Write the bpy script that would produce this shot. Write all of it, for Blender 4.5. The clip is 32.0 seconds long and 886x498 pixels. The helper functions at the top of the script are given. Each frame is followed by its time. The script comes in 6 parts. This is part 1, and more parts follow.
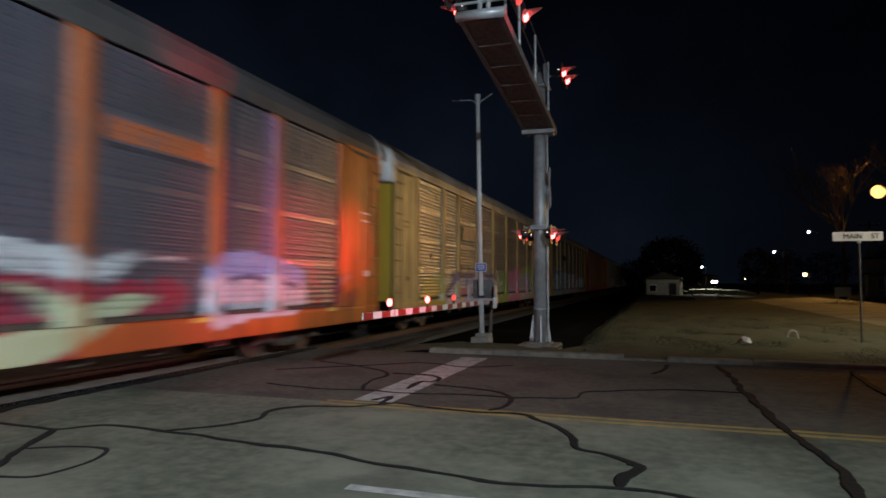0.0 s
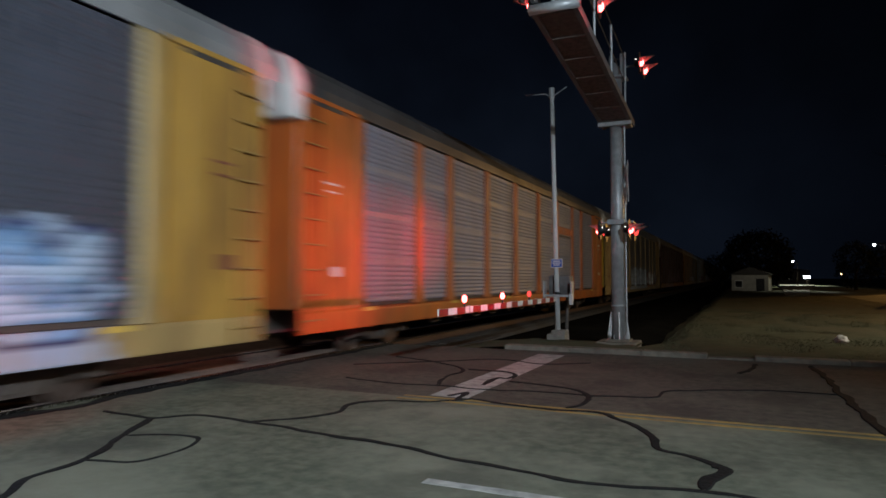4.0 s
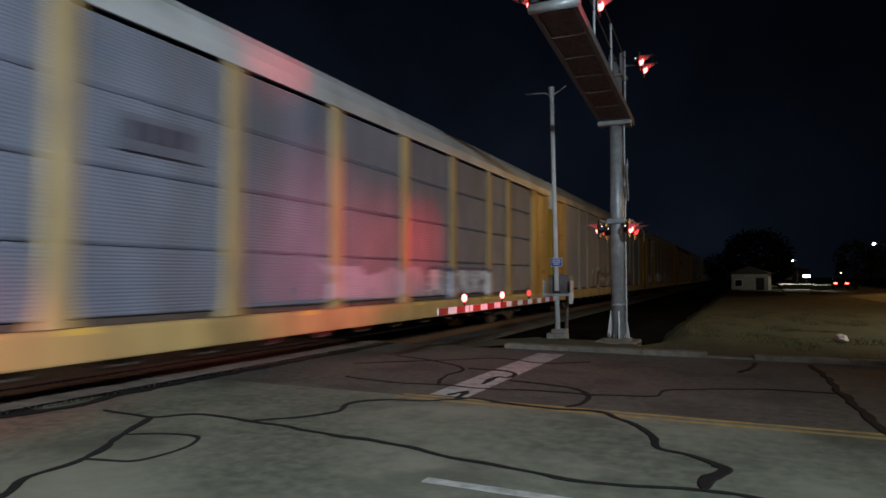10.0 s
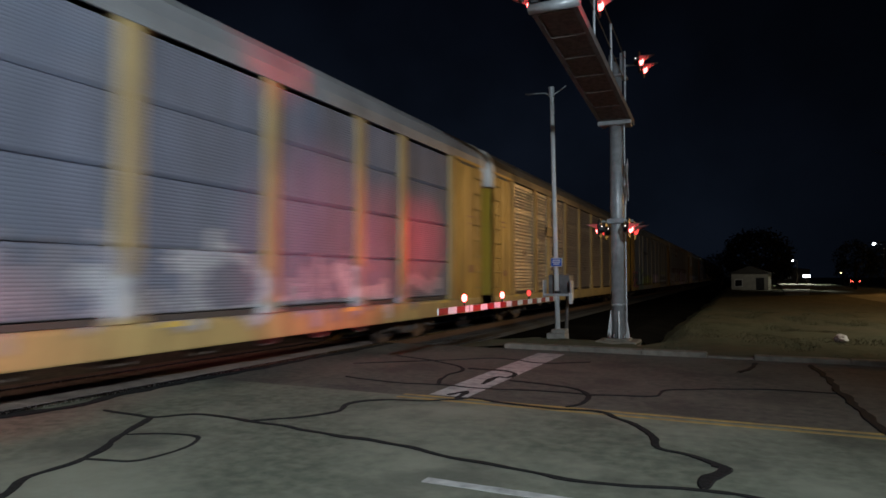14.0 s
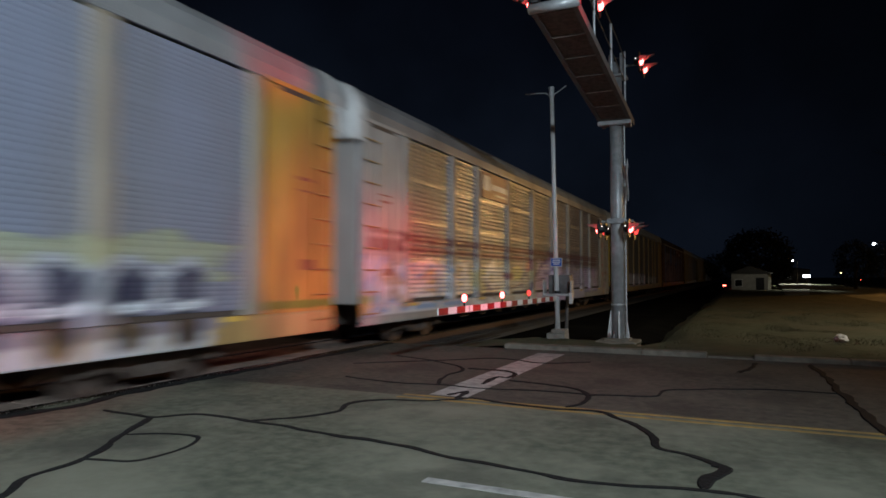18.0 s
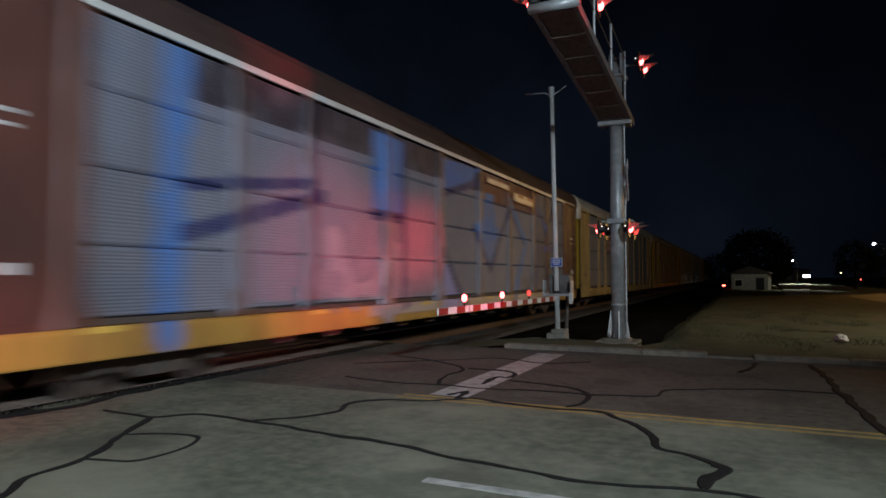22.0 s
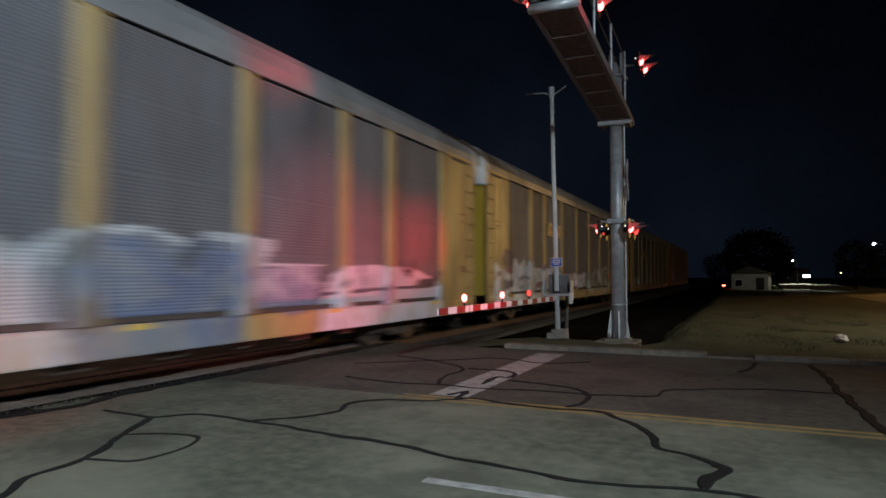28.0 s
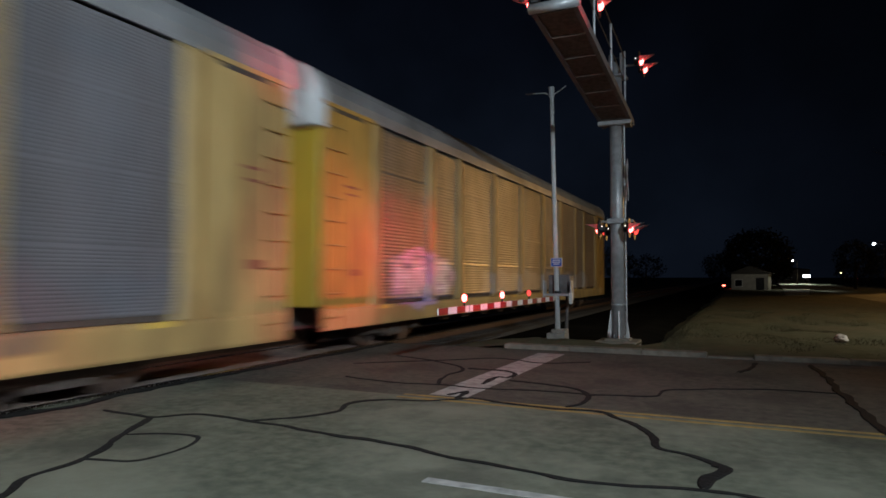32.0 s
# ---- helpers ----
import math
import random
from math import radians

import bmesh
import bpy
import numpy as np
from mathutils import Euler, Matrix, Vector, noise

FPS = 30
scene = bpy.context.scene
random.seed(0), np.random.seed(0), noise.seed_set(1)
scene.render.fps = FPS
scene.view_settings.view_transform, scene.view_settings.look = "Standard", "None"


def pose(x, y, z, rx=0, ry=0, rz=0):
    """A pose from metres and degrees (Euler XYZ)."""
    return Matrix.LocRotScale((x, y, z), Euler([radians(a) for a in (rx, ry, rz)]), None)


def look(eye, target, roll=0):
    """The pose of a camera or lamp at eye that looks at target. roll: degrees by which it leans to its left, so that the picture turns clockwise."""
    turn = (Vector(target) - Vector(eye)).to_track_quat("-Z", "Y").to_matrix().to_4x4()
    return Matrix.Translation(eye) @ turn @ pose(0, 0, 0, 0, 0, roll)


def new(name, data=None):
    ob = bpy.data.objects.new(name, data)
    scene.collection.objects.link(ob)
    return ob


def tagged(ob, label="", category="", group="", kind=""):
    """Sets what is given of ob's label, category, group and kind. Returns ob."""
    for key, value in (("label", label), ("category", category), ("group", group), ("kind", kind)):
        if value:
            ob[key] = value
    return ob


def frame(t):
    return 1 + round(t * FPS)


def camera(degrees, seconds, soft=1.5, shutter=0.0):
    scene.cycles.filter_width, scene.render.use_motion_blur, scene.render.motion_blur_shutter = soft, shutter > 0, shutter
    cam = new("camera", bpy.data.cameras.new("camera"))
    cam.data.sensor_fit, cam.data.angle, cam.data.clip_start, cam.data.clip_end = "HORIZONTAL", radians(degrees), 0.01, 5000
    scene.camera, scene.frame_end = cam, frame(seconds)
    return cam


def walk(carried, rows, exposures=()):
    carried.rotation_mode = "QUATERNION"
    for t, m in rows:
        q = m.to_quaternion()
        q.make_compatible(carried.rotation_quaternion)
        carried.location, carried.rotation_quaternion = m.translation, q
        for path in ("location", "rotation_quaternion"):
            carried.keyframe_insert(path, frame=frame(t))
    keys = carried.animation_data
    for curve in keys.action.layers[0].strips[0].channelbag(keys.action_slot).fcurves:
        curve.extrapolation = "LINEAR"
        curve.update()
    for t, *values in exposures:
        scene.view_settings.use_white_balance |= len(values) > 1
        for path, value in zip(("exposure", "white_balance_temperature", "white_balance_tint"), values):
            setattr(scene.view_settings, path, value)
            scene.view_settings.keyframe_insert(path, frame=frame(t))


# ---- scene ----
# ---------------------------------------------------------------- camera
EYE = (0.0, 0.0, 1.62)


def aim(yaw, pitch, roll=0.0):
    """Pose at the eye: yaw to the left of the track's direction, pitch up, in degrees."""
    return pose(*EYE, 90 + pitch, 0, yaw) @ pose(0, 0, 0, 0, 0, roll)


cam = camera(68.57, 32.0, soft=1.6, shutter=0.85)
walk(cam, [
    (0.0, aim(18.01, 2.85, 0.21)), (0.5, aim(19.70, 2.80, 0.15)), (1.0, aim(21.15, 2.81, 0.06)),
    (1.5, aim(23.02, 2.75, 0.02)), (2.0, aim(24.30, 2.78, -0.02)), (2.5, aim(25.25, 2.88, -0.05)),
    (3.0, aim(25.30, 2.74, -0.04)), (3.5, aim(24.73, 2.62, 0.06)), (4.3, aim(24.57, 2.48, 0.0)),
    (5.5, aim(24.566, 2.45, 0.0)), (6.0, aim(24.56, 2.44, 0.0)), (32.0, aim(24.56, 2.44, 0.0)),
])

# ---------------------------------------------------------------- night sky and lamps
world = bpy.data.worlds.new("night_sky")
scene.world = world
world.use_nodes = True
wn, wl = world.node_tree.nodes, world.node_tree.links
bg = wn["Background"]
tc = wn.new("ShaderNodeTexCoord")
sep = wn.new("ShaderNodeSeparateXYZ")
ramp = wn.new("ShaderNodeValToRGB")
wl.new(tc.outputs["Generated"], sep.inputs[0])
wl.new(sep.outputs["Z"], ramp.inputs[0])
town = wn.new("ShaderNodeMapRange")
town.interpolation_type = "SMOOTHSTEP"
town.inputs[1].default_value, town.inputs[2].default_value, town.inputs[3].default_value, town.inputs[4].default_value = -0.6, 0.35, 2.2, 0.46
wl.new(sep.outputs["X"], town.inputs[0])
haze = wn.new("ShaderNodeTexNoise")
haze.inputs["Scale"].default_value, haze.inputs["Detail"].default_value = 5.0, 8.0
veil = wn.new("ShaderNodeMapRange")
veil.inputs[1].default_value, veil.inputs[2].default_value, veil.inputs[3].default_value, veil.inputs[4].default_value = 0.3, 0.7, 0.7, 1.35
dim = wn.new("ShaderNodeMath")
dim.operation = "MULTIPLY"
wl.new(tc.outputs["Generated"], haze.inputs["Vector"])
wl.new(haze.outputs["Fac"], veil.inputs[0])
wl.new(veil.outputs[0], dim.inputs[0])
wl.new(town.outputs[0], dim.inputs[1])
wl.new(dim.outputs[0], bg.inputs["Strength"])
wl.new(ramp.outputs[0], bg.inputs["Color"])
ramp.color_ramp.elements[0].color = (0.0026, 0.0040, 0.0074, 1)
ramp.color_ramp.elements[1].color = (0.0004, 0.0006, 0.0013, 1)
ramp.color_ramp.elements[1].position = 0.45


def lamp(name, kind, at, energy, color, size=0.2, to=None, spread=None):
    data = bpy.data.lights.new(name, kind)
    data.energy, data.color = energy, color
    if kind == "AREA":
        data.shape, data.size = "DISK", size
    else:
        data.shadow_soft_size = size
    if kind == "SPOT":
        data.spot_size, data.spot_blend = radians(spread), 1.0
    ob = new(name, data)
    ob.matrix_world = look(at, to) if to else Matrix.Translation(at)
    return ob


RED = (1.0, 0.03, 0.05)
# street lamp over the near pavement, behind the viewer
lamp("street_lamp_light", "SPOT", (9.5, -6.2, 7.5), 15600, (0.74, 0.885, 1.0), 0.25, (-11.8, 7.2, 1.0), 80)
# far sodium lamp beside the track, split into beams for train, twigs and street
lamp("sodium_lamp_light", "SPOT", (28.3, 101.4, 13.4), 26500, (1.0, 0.54, 0.16), 0.35, (-7.1, 16.0, 3.4), 9.5)
# added upward beam, brightens the far twigs in place of the lamp's glare
lamp("twig_fill_light", "SPOT", (28.0, 100.6, 13.0), 300000, (1.0, 0.50, 0.12), 0.35, (22.5, 90.0, 19.6), 52)
lamp("sodium_glow_light", "POINT", (28.6, 101.8, 13.2), 700, (1.0, 0.50, 0.10), 0.35)
# added pale spot that brightens lawn and street sign, no such lamp seen
lamp("lawn_fill_light", "SPOT", (13.0, 16.0, 9.0), 5000, (1.0, 0.93, 0.76), 0.9, (4.5, 25.5, 0.3), 104)
# sodium lamp off view at the corner, inferred from its orange pool
lamp("side_street_sodium_light", "SPOT", (13.2, 15.6, 9.0), 3600, (1.0, 0.48, 0.14), 0.5, (8.6, 27.0, 0.0), 40)
lamp("sodium_street_light", "SPOT", (28.4, 101.0, 13.2), 22000, (1.0, 0.50, 0.13), 0.35, (17.5, 66.0, 0.0), 40)
# red flashing units of the crossing
lamp("mast_flasher_light", "SPOT", (-3.36, 15.93, 2.72), 540, RED, 0.09, (-7.1, 14.7, 2.5), 40)
lamp("mast_rear_flasher_light", "SPOT", (-3.36, 16.77, 2.72), 640, RED, 0.09, (-7.1, 13.3, 2.3), 36)
lamp("arm_flasher_light", "SPOT", (-3.7, 10.3, 6.35), 400, RED, 0.09, (-7.3, 8.9, 5.6), 36)
lamp("arm_front_flasher_light", "SPOT", (-1.6, 11.2, 6.6), 110, RED, 0.09, (-4.0, 8.6, 0.0), 92)
# low red source inferred from the gate arm's shadow; its car is assumed
lamp("low_red_light", "SPOT", (6.3, 14.6, 0.76), 5200, (1.0, 0.12, 0.19), 0.06, (-7.1, 10.4, 1.9), 21)
# added fill light for the ground under the train, no lamp known there
lamp("under_train_fill_light", "SPOT", (-21.0, 9.0, 7.0), 700, (1.0, 0.62, 0.45), 0.3, (-11.0, 9.0, 0.0), 95)
# assumed flashing unit of the near side, beyond the view, reddens the rail strip
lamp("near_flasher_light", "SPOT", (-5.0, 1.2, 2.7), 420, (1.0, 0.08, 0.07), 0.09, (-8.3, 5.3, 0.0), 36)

# ---------------------------------------------------------------- materials


def shade(name, color, rough=0.6, metal=0.0, color2=None, scale=4.0, amount=0.5, bump=0.0, bump_scale=60.0,
          dirt=None, dirt_scale=0.7, dirt_amount=0.0, paint=False, vary=0.0, streak=1.0, spec=0.5, rvar=0.1, stain=None, stain_scale=1.7, stain_amount=0.85):
    """Procedural surface: two colours mixed by fine noise, stains at a larger scale, relief, and sprayed paint from the colour layer."""
    m = bpy.data.materials.new(name)
    m.use_nodes = True
    n, l = m.node_tree.nodes, m.node_tree.links
    b = n["Principled BSDF"]
    co = n.new("ShaderNodeTexCoord")
    mp = n.new("ShaderNodeMapping")
    mp.inputs["Scale"].default_value = (1, 1, streak)
    l.new(co.outputs["Object"], mp.inputs[0])

    def tex(sc, det=6.0):
        t = n.new("ShaderNodeTexNoise")
        t.inputs["Scale"].default_value, t.inputs["Detail"].default_value = sc, det
        l.new(mp.outputs[0], t.inputs["Vector"])
        return t

    def mix(fac, a, bcol):
        x = n.new("ShaderNodeMix")
        x.data_type = "RGBA"
        if isinstance(fac, float):
            x.inputs[0].default_value = fac
        else:
            l.new(fac, x.inputs[0])
        for sock, v in ((x.inputs[6], a), (x.inputs[7], bcol)):
            if isinstance(v, tuple):
                sock.default_value = (*v[:3], 1)
            else:
                l.new(v, sock)
        return x.outputs[2]

    def span(out, lo, hi, to):
        r = n.new("ShaderNodeMapRange")
        r.inputs[1].default_value, r.inputs[2].default_value, r.inputs[4].default_value = lo, hi, to
        l.new(out, r.inputs[0])
        return r.outputs[0]

    col = mix(span(tex(scale).outputs["Fac"], 0.35, 0.65, amount), color, color2 or tuple(c * 0.6 for c in color))
    if dirt:
        col = mix(span(tex(dirt_scale, 8.0).outputs["Fac"], 0.45, 0.7, dirt_amount), col, dirt)
    if stain:
        col = mix(span(tex(stain_scale, 10.0).outputs["Fac"], 0.52, 0.64, stain_amount), col, stain)
    if vary:
        info = n.new("ShaderNodeObjectInfo")
        col = mix(span(info.outputs["Random"], 0, 1, vary), col, tuple(c * 0.45 for c in color))
    if paint:
        at = n.new("ShaderNodeAttribute")
        at.attribute_name = "paint"
        worn = n.new("ShaderNodeMath")
        worn.operation = "MULTIPLY"
        l.new(at.outputs["Alpha"], worn.inputs[0])
        l.new(span(tex(6.0).outputs["Fac"], 0.25, 0.5, 0.94), worn.inputs[1])
        col = mix(worn.outputs[0], col, at.outputs["Color"])
        if metal:
            inv = n.new("ShaderNodeMath")
            inv.operation = "MULTIPLY_ADD"
            inv.inputs[1].default_value, inv.inputs[2].default_value = -metal, metal
            l.new(worn.outputs[0], inv.inputs[0])
            l.new(inv.outputs[0], b.inputs["Metallic"])
    l.new(col, b.inputs["Base Color"])
    rn = span(tex(scale * 2.3).outputs["Fac"], 0.3, 0.7, 1.0)
    rr = n.new("ShaderNodeMapRange")
    rr.inputs[3].default_value, rr.inputs[4].default_value = max(0.05, rough - rvar), min(1.0, rough + rvar)
    l.new(rn, rr.inputs[0])
    l.new(rr.outputs[0], b.inputs["Roughness"])
    if not (paint and metal):
        b.inputs["Metallic"].default_value = metal
    b.inputs["Specular IOR Level"].default_value = spec
    if bump:
        bp = n.new("ShaderNodeBump")
        bp.inputs["Strength"].default_value, bp.inputs["Distance"].default_value = bump, 0.02
        l.new(tex(bump_scale, 4.0).outputs["Fac"], bp.inputs["Height"])
        l.new(bp.outputs[0], b.inputs["Normal"])
    return m


def glow(name, color, strength):
    m = bpy.data.materials.new(name)
    m.use_nodes = True
    n, l = m.node_tree.nodes, m.node_tree.links
    n.remove(n["Principled BSDF"])
    e = n.new("ShaderNodeEmission")
    e.inputs[0].default_value, e.inputs[1].default_value = (*color, 1), strength
    l.new(e.outputs[0], n["Material Output"].inputs[0])
    return m


# warm dim lamplight on the far lane, put into the asphalt's colour
LAMP_TINTED_ASPHALT = shade("lamp_tinted_asphalt", (0.132, 0.118, 0.092), 0.85, color2=(0.068, 0.060, 0.047), scale=7, amount=0.9, bump=0.2, bump_scale=140, stain=(0.045, 0.040, 0.032), stain_scale=0.8, stain_amount=0.6,
                      dirt=(0.15, 0.135, 0.105), dirt_scale=0.5, dirt_amount=0.9)
ASPHALT = shade("worn_grey_asphalt", (0.185, 0.197, 0.138), 0.85, color2=(0.095, 0.102, 0.072), scale=7, amount=0.9, bump=0.2, bump_scale=140, stain=(0.060, 0.060, 0.046), stain_scale=0.75, stain_amount=0.6,
                dirt=(0.285, 0.285, 0.212), dirt_scale=0.5, dirt_amount=0.95)
PANEL = shade("crossing_asphalt", (0.34, 0.25, 0.20), 0.85, color2=(0.23, 0.165, 0.13), scale=6, amount=0.8, bump=0.3, bump_scale=90, dirt=(0.11, 0.09, 0.075), dirt_scale=1.1, dirt_amount=0.7)
# the ditch's shade put into its colour: near black and without gloss
DITCH_SHADE = shade("ditch_shade_black", (0.013, 0.012, 0.011), 0.95, color2=(0.007, 0.0065, 0.006), scale=9, amount=0.9, spec=0.0, bump=1.0, bump_scale=26, dirt=(0.02, 0.019, 0.015), dirt_scale=0.5, dirt_amount=0.6)
TAR = shade("black_tar_seal", (0.014, 0.014, 0.014), 0.85, scale=14, bump=0.3, bump_scale=40, spec=0.25)
WHITE_MARK = shade("worn_white_road_paint", (0.62, 0.62, 0.58), 0.7, color2=(0.34, 0.34, 0.32), scale=9, amount=0.7, bump=0.3, bump_scale=120, dirt=(0.13, 0.13, 0.12), dirt_scale=5, dirt_amount=0.6)
YELLOW_MARK = shade("worn_yellow_road_paint", (0.50, 0.32, 0.075), 0.7, color2=(0.34, 0.23, 0.075), scale=7, amount=0.8, bump=0.3, bump_scale=120, dirt=(0.17, 0.135, 0.08), dirt_scale=2.5, dirt_amount=0.6)
KERB = shade("stained_kerb_concrete", (0.27, 0.24, 0.19), 0.9, color2=(0.16, 0.14, 0.11), scale=5, amount=0.9, bump=0.5, bump_scale=70, dirt=(0.09, 0.085, 0.075), dirt_scale=1.6, dirt_amount=0.7)
PALE_STONE = shade("pale_footing_concrete", (0.30, 0.28, 0.24), 0.9, color2=(0.2, 0.185, 0.16), scale=6, amount=0.8, bump=0.4, bump_scale=60)
SOIL = shade("winter_turf_soil", (0.115, 0.118, 0.075), 0.95, spec=0.15, color2=(0.075, 0.082, 0.048), scale=3, amount=0.9, bump=0.9, bump_scale=25, dirt=(0.13, 0.105, 0.065), dirt_scale=0.25, dirt_amount=0.8)
GRASS = shade("dry_winter_grass", (0.135, 0.13, 0.08), 0.9, color2=(0.10, 0.105, 0.058), scale=0.8, amount=1.0)
BALLAST = shade("dark_ballast_stone", (0.10, 0.095, 0.09), 0.95, color2=(0.045, 0.043, 0.04), scale=14, amount=0.9, bump=1.0, bump_scale=30)
SLEEPER_WOOD = shade("creosoted_sleeper_wood", (0.05, 0.04, 0.033), 0.9, scale=8, bump=0.5)
RAIL_STEEL = shade("rusty_rail_steel", (0.10, 0.06, 0.045), 0.7, 0.4, scale=20, bump=0.2)
RAIL_HEAD = shade("polished_rail_head", (0.55, 0.54, 0.52), 0.22, 1.0, scale=30, amount=0.2)
GALV = shade("galvanised_steel", (0.52, 0.54, 0.55), 0.45, 0.3, color2=(0.36, 0.38, 0.39), scale=7, amount=0.8, bump=0.1, bump_scale=30, dirt=(0.25, 0.25, 0.24), dirt_scale=1.2, dirt_amount=0.5)
DARK_STEEL = shade("dark_grating_steel", (0.12, 0.11, 0.105), 0.6, 0.5, scale=6, bump=0.2)
GRATING = shade("rusty_walkway_grating", (0.17, 0.125, 0.105), 0.8, 0.1, color2=(0.09, 0.07, 0.06), scale=10, amount=0.9, bump=0.5, bump_scale=60)
# galvanised arm beams in a darker tone, for the little light they get
BEAM = shade("shaded_arm_steel", (0.17, 0.155, 0.15), 0.8, 0.0, color2=(0.11, 0.10, 0.095), scale=6, bump=0.2)
WHITE_PAINT = shade("white_pole_paint", (0.72, 0.73, 0.72), 0.4, scale=3, amount=0.25, dirt=(0.45, 0.43, 0.40), dirt_scale=1.5, dirt_amount=0.5)
BLACK_METAL = shade("black_painted_metal", (0.018, 0.018, 0.02), 0.5, scale=8)
# black hoods in a raised grey, so that the lens glow shows on them
HOOD = shade("glow_raised_hood", (0.35, 0.33, 0.33), 0.6, scale=8)
GATE_RED = shade("red_gate_sheeting", (0.32, 0.02, 0.025), 0.35, scale=5, amount=0.3)
GATE_WHITE = shade("white_gate_sheeting", (0.85, 0.85, 0.83), 0.35, scale=5, amount=0.12)
SIGN_BLUE = shade("blue_sign_sheeting", (0.03, 0.10, 0.42), 0.4, scale=5, amount=0.2)
SIGN_WHITE = shade("white_sign_sheeting", (0.80, 0.80, 0.78), 0.4, scale=5, amount=0.1)
SIGN_BLACK = shade("black_sign_lettering", (0.02, 0.02, 0.02), 0.5)
BOX_GREY = shade("grey_cabinet_paint", (0.33, 0.34, 0.35), 0.5, 0.3, scale=5, dirt=(0.15, 0.14, 0.13), dirt_scale=2, dirt_amount=0.5)
DRIVE_GREY = shade("weathered_machine_paint", (0.17, 0.17, 0.17), 0.6, 0.2, color2=(0.10, 0.10, 0.10), scale=6, dirt=(0.07, 0.065, 0.06), dirt_scale=3, dirt_amount=0.7)
LENS_RED = glow("lit_red_lens", (1.0, 0.085, 0.08), 18.0)
LENS_DIM = glow("dim_red_lens", (1.0, 0.06, 0.05), 2.2)
PIN_WHITE = glow("lit_indicator", (1.0, 0.86, 0.8), 4.0)
BARK = shade("grey_bark", (0.10, 0.075, 0.055), 0.95, scale=6, bump=0.6)
# twig colour raised above the bark's to imitate the lamp's glow
TWIG = shade("glow_bright_twig", (0.34, 0.27, 0.19), 0.9, color2=(0.22, 0.17, 0.12), scale=6)
LEAF_DARK = shade("dark_evergreen_needles", (0.014, 0.02, 0.010), 0.95, scale=2, amount=0.6)
HOUSE_WALL = shade("pale_cladding", (0.45, 0.43, 0.38), 0.8, scale=2, dirt=(0.3, 0.28, 0.25), dirt_scale=0.5, dirt_amount=0.5)
HOUSE_ROOF = shade("dark_roof_shingle", (0.06, 0.055, 0.05), 0.9, scale=4)
SODIUM_GLOW = glow("sodium_lamp_glow", (1.0, 0.50, 0.13), 3.0)
COOL_GLOW = glow("cool_lamp_glow", (0.85, 0.93, 1.0), 14.0)
WARM_GLOW = glow("warm_lamp_glow", (1.0, 0.72, 0.32), 7.0)
TAIL_GLOW = glow("tail_lamp_glow", (1.0, 0.10, 0.07), 12.0)
CAR_PAINT = shade("dark_car_paint", (0.03, 0.03, 0.035), 0.3, 0.3)
GLASS_DARK = shade("dark_window_glass", (0.01, 0.01, 0.012), 0.08)
RUBBER = shade("black_rubber", (0.015, 0.015, 0.015), 0.9)
WHEEL_STEEL = shade("brown_dusty_wheel_steel", (0.13, 0.095, 0.08), 0.6, 0.5, scale=9, dirt=(0.07, 0.05, 0.04), dirt_scale=3, dirt_amount=0.6)
TRUCK_STEEL = shade("dusty_truck_casting", (0.085, 0.066, 0.056), 0.8, 0.2, scale=6, bump=0.3, dirt=(0.12, 0.09, 0.07), dirt_scale=2, dirt_amount=0.6)
LADDER_DARK = shade("dark_grab_iron", (0.38, 0.24, 0.08), 0.6, 0.1)
REFLECTOR = shade("yellow_reflector_tape", (0.70, 0.47, 0.10), 0.3, scale=20, amount=0.15)

# ---------------------------------------------------------------- mesh helpers


def part(name, bm, material, parent, label=""):
    me = bpy.data.meshes.new(name)
    bm.to_mesh(me)
    bm.free()
    me.materials.append(material)
    ob = new(name, me)
    ob.parent = parent
    if label:
        ob["label"] = label
    return ob


def link(name, me, parent, m=None, label=""):
    ob = new(name, me)
    ob.parent = parent
    if m is not None:
        ob.matrix_basis = m
    if label:
        ob["label"] = label
    return ob


def holder(name, m, label, category, group="", kind=""):
    ob = new(name)
    ob.matrix_world = m
    ob.empty_display_size = 0.2
    return tagged(ob, label, category, group, kind)


def box(bm, x0, x1, y0, y1, z0, z1, bevel=0.0):
    r = bmesh.ops.create_cube(bm, size=1.0, matrix=Matrix.Translation(((x0 + x1) / 2, (y0 + y1) / 2, (z0 + z1) / 2)) @ Matrix.Diagonal((abs(x1 - x0), abs(y1 - y0), abs(z1 - z0), 1)))
    if bevel:
        es = list({e for v in r["verts"] for e in v.link_edges})
        bmesh.ops.bevel(bm, geom=es, offset=bevel, segments=1, affect="EDGES", profile=0.5)
    return bm


def rod(bm, a, b, r0, r1=None, seg=12, caps=True):
    a, b = Vector(a), Vector(b)
    d = b - a
    m = Matrix.Translation((a + b) / 2) @ d.to_track_quat("Z", "Y").to_matrix().to_4x4()
    bmesh.ops.create_cone(bm, cap_ends=caps, segments=seg, radius1=r0, radius2=r0 if r1 is None else r1, depth=d.length, matrix=m)
    return bm


def B():
    return bmesh.new()


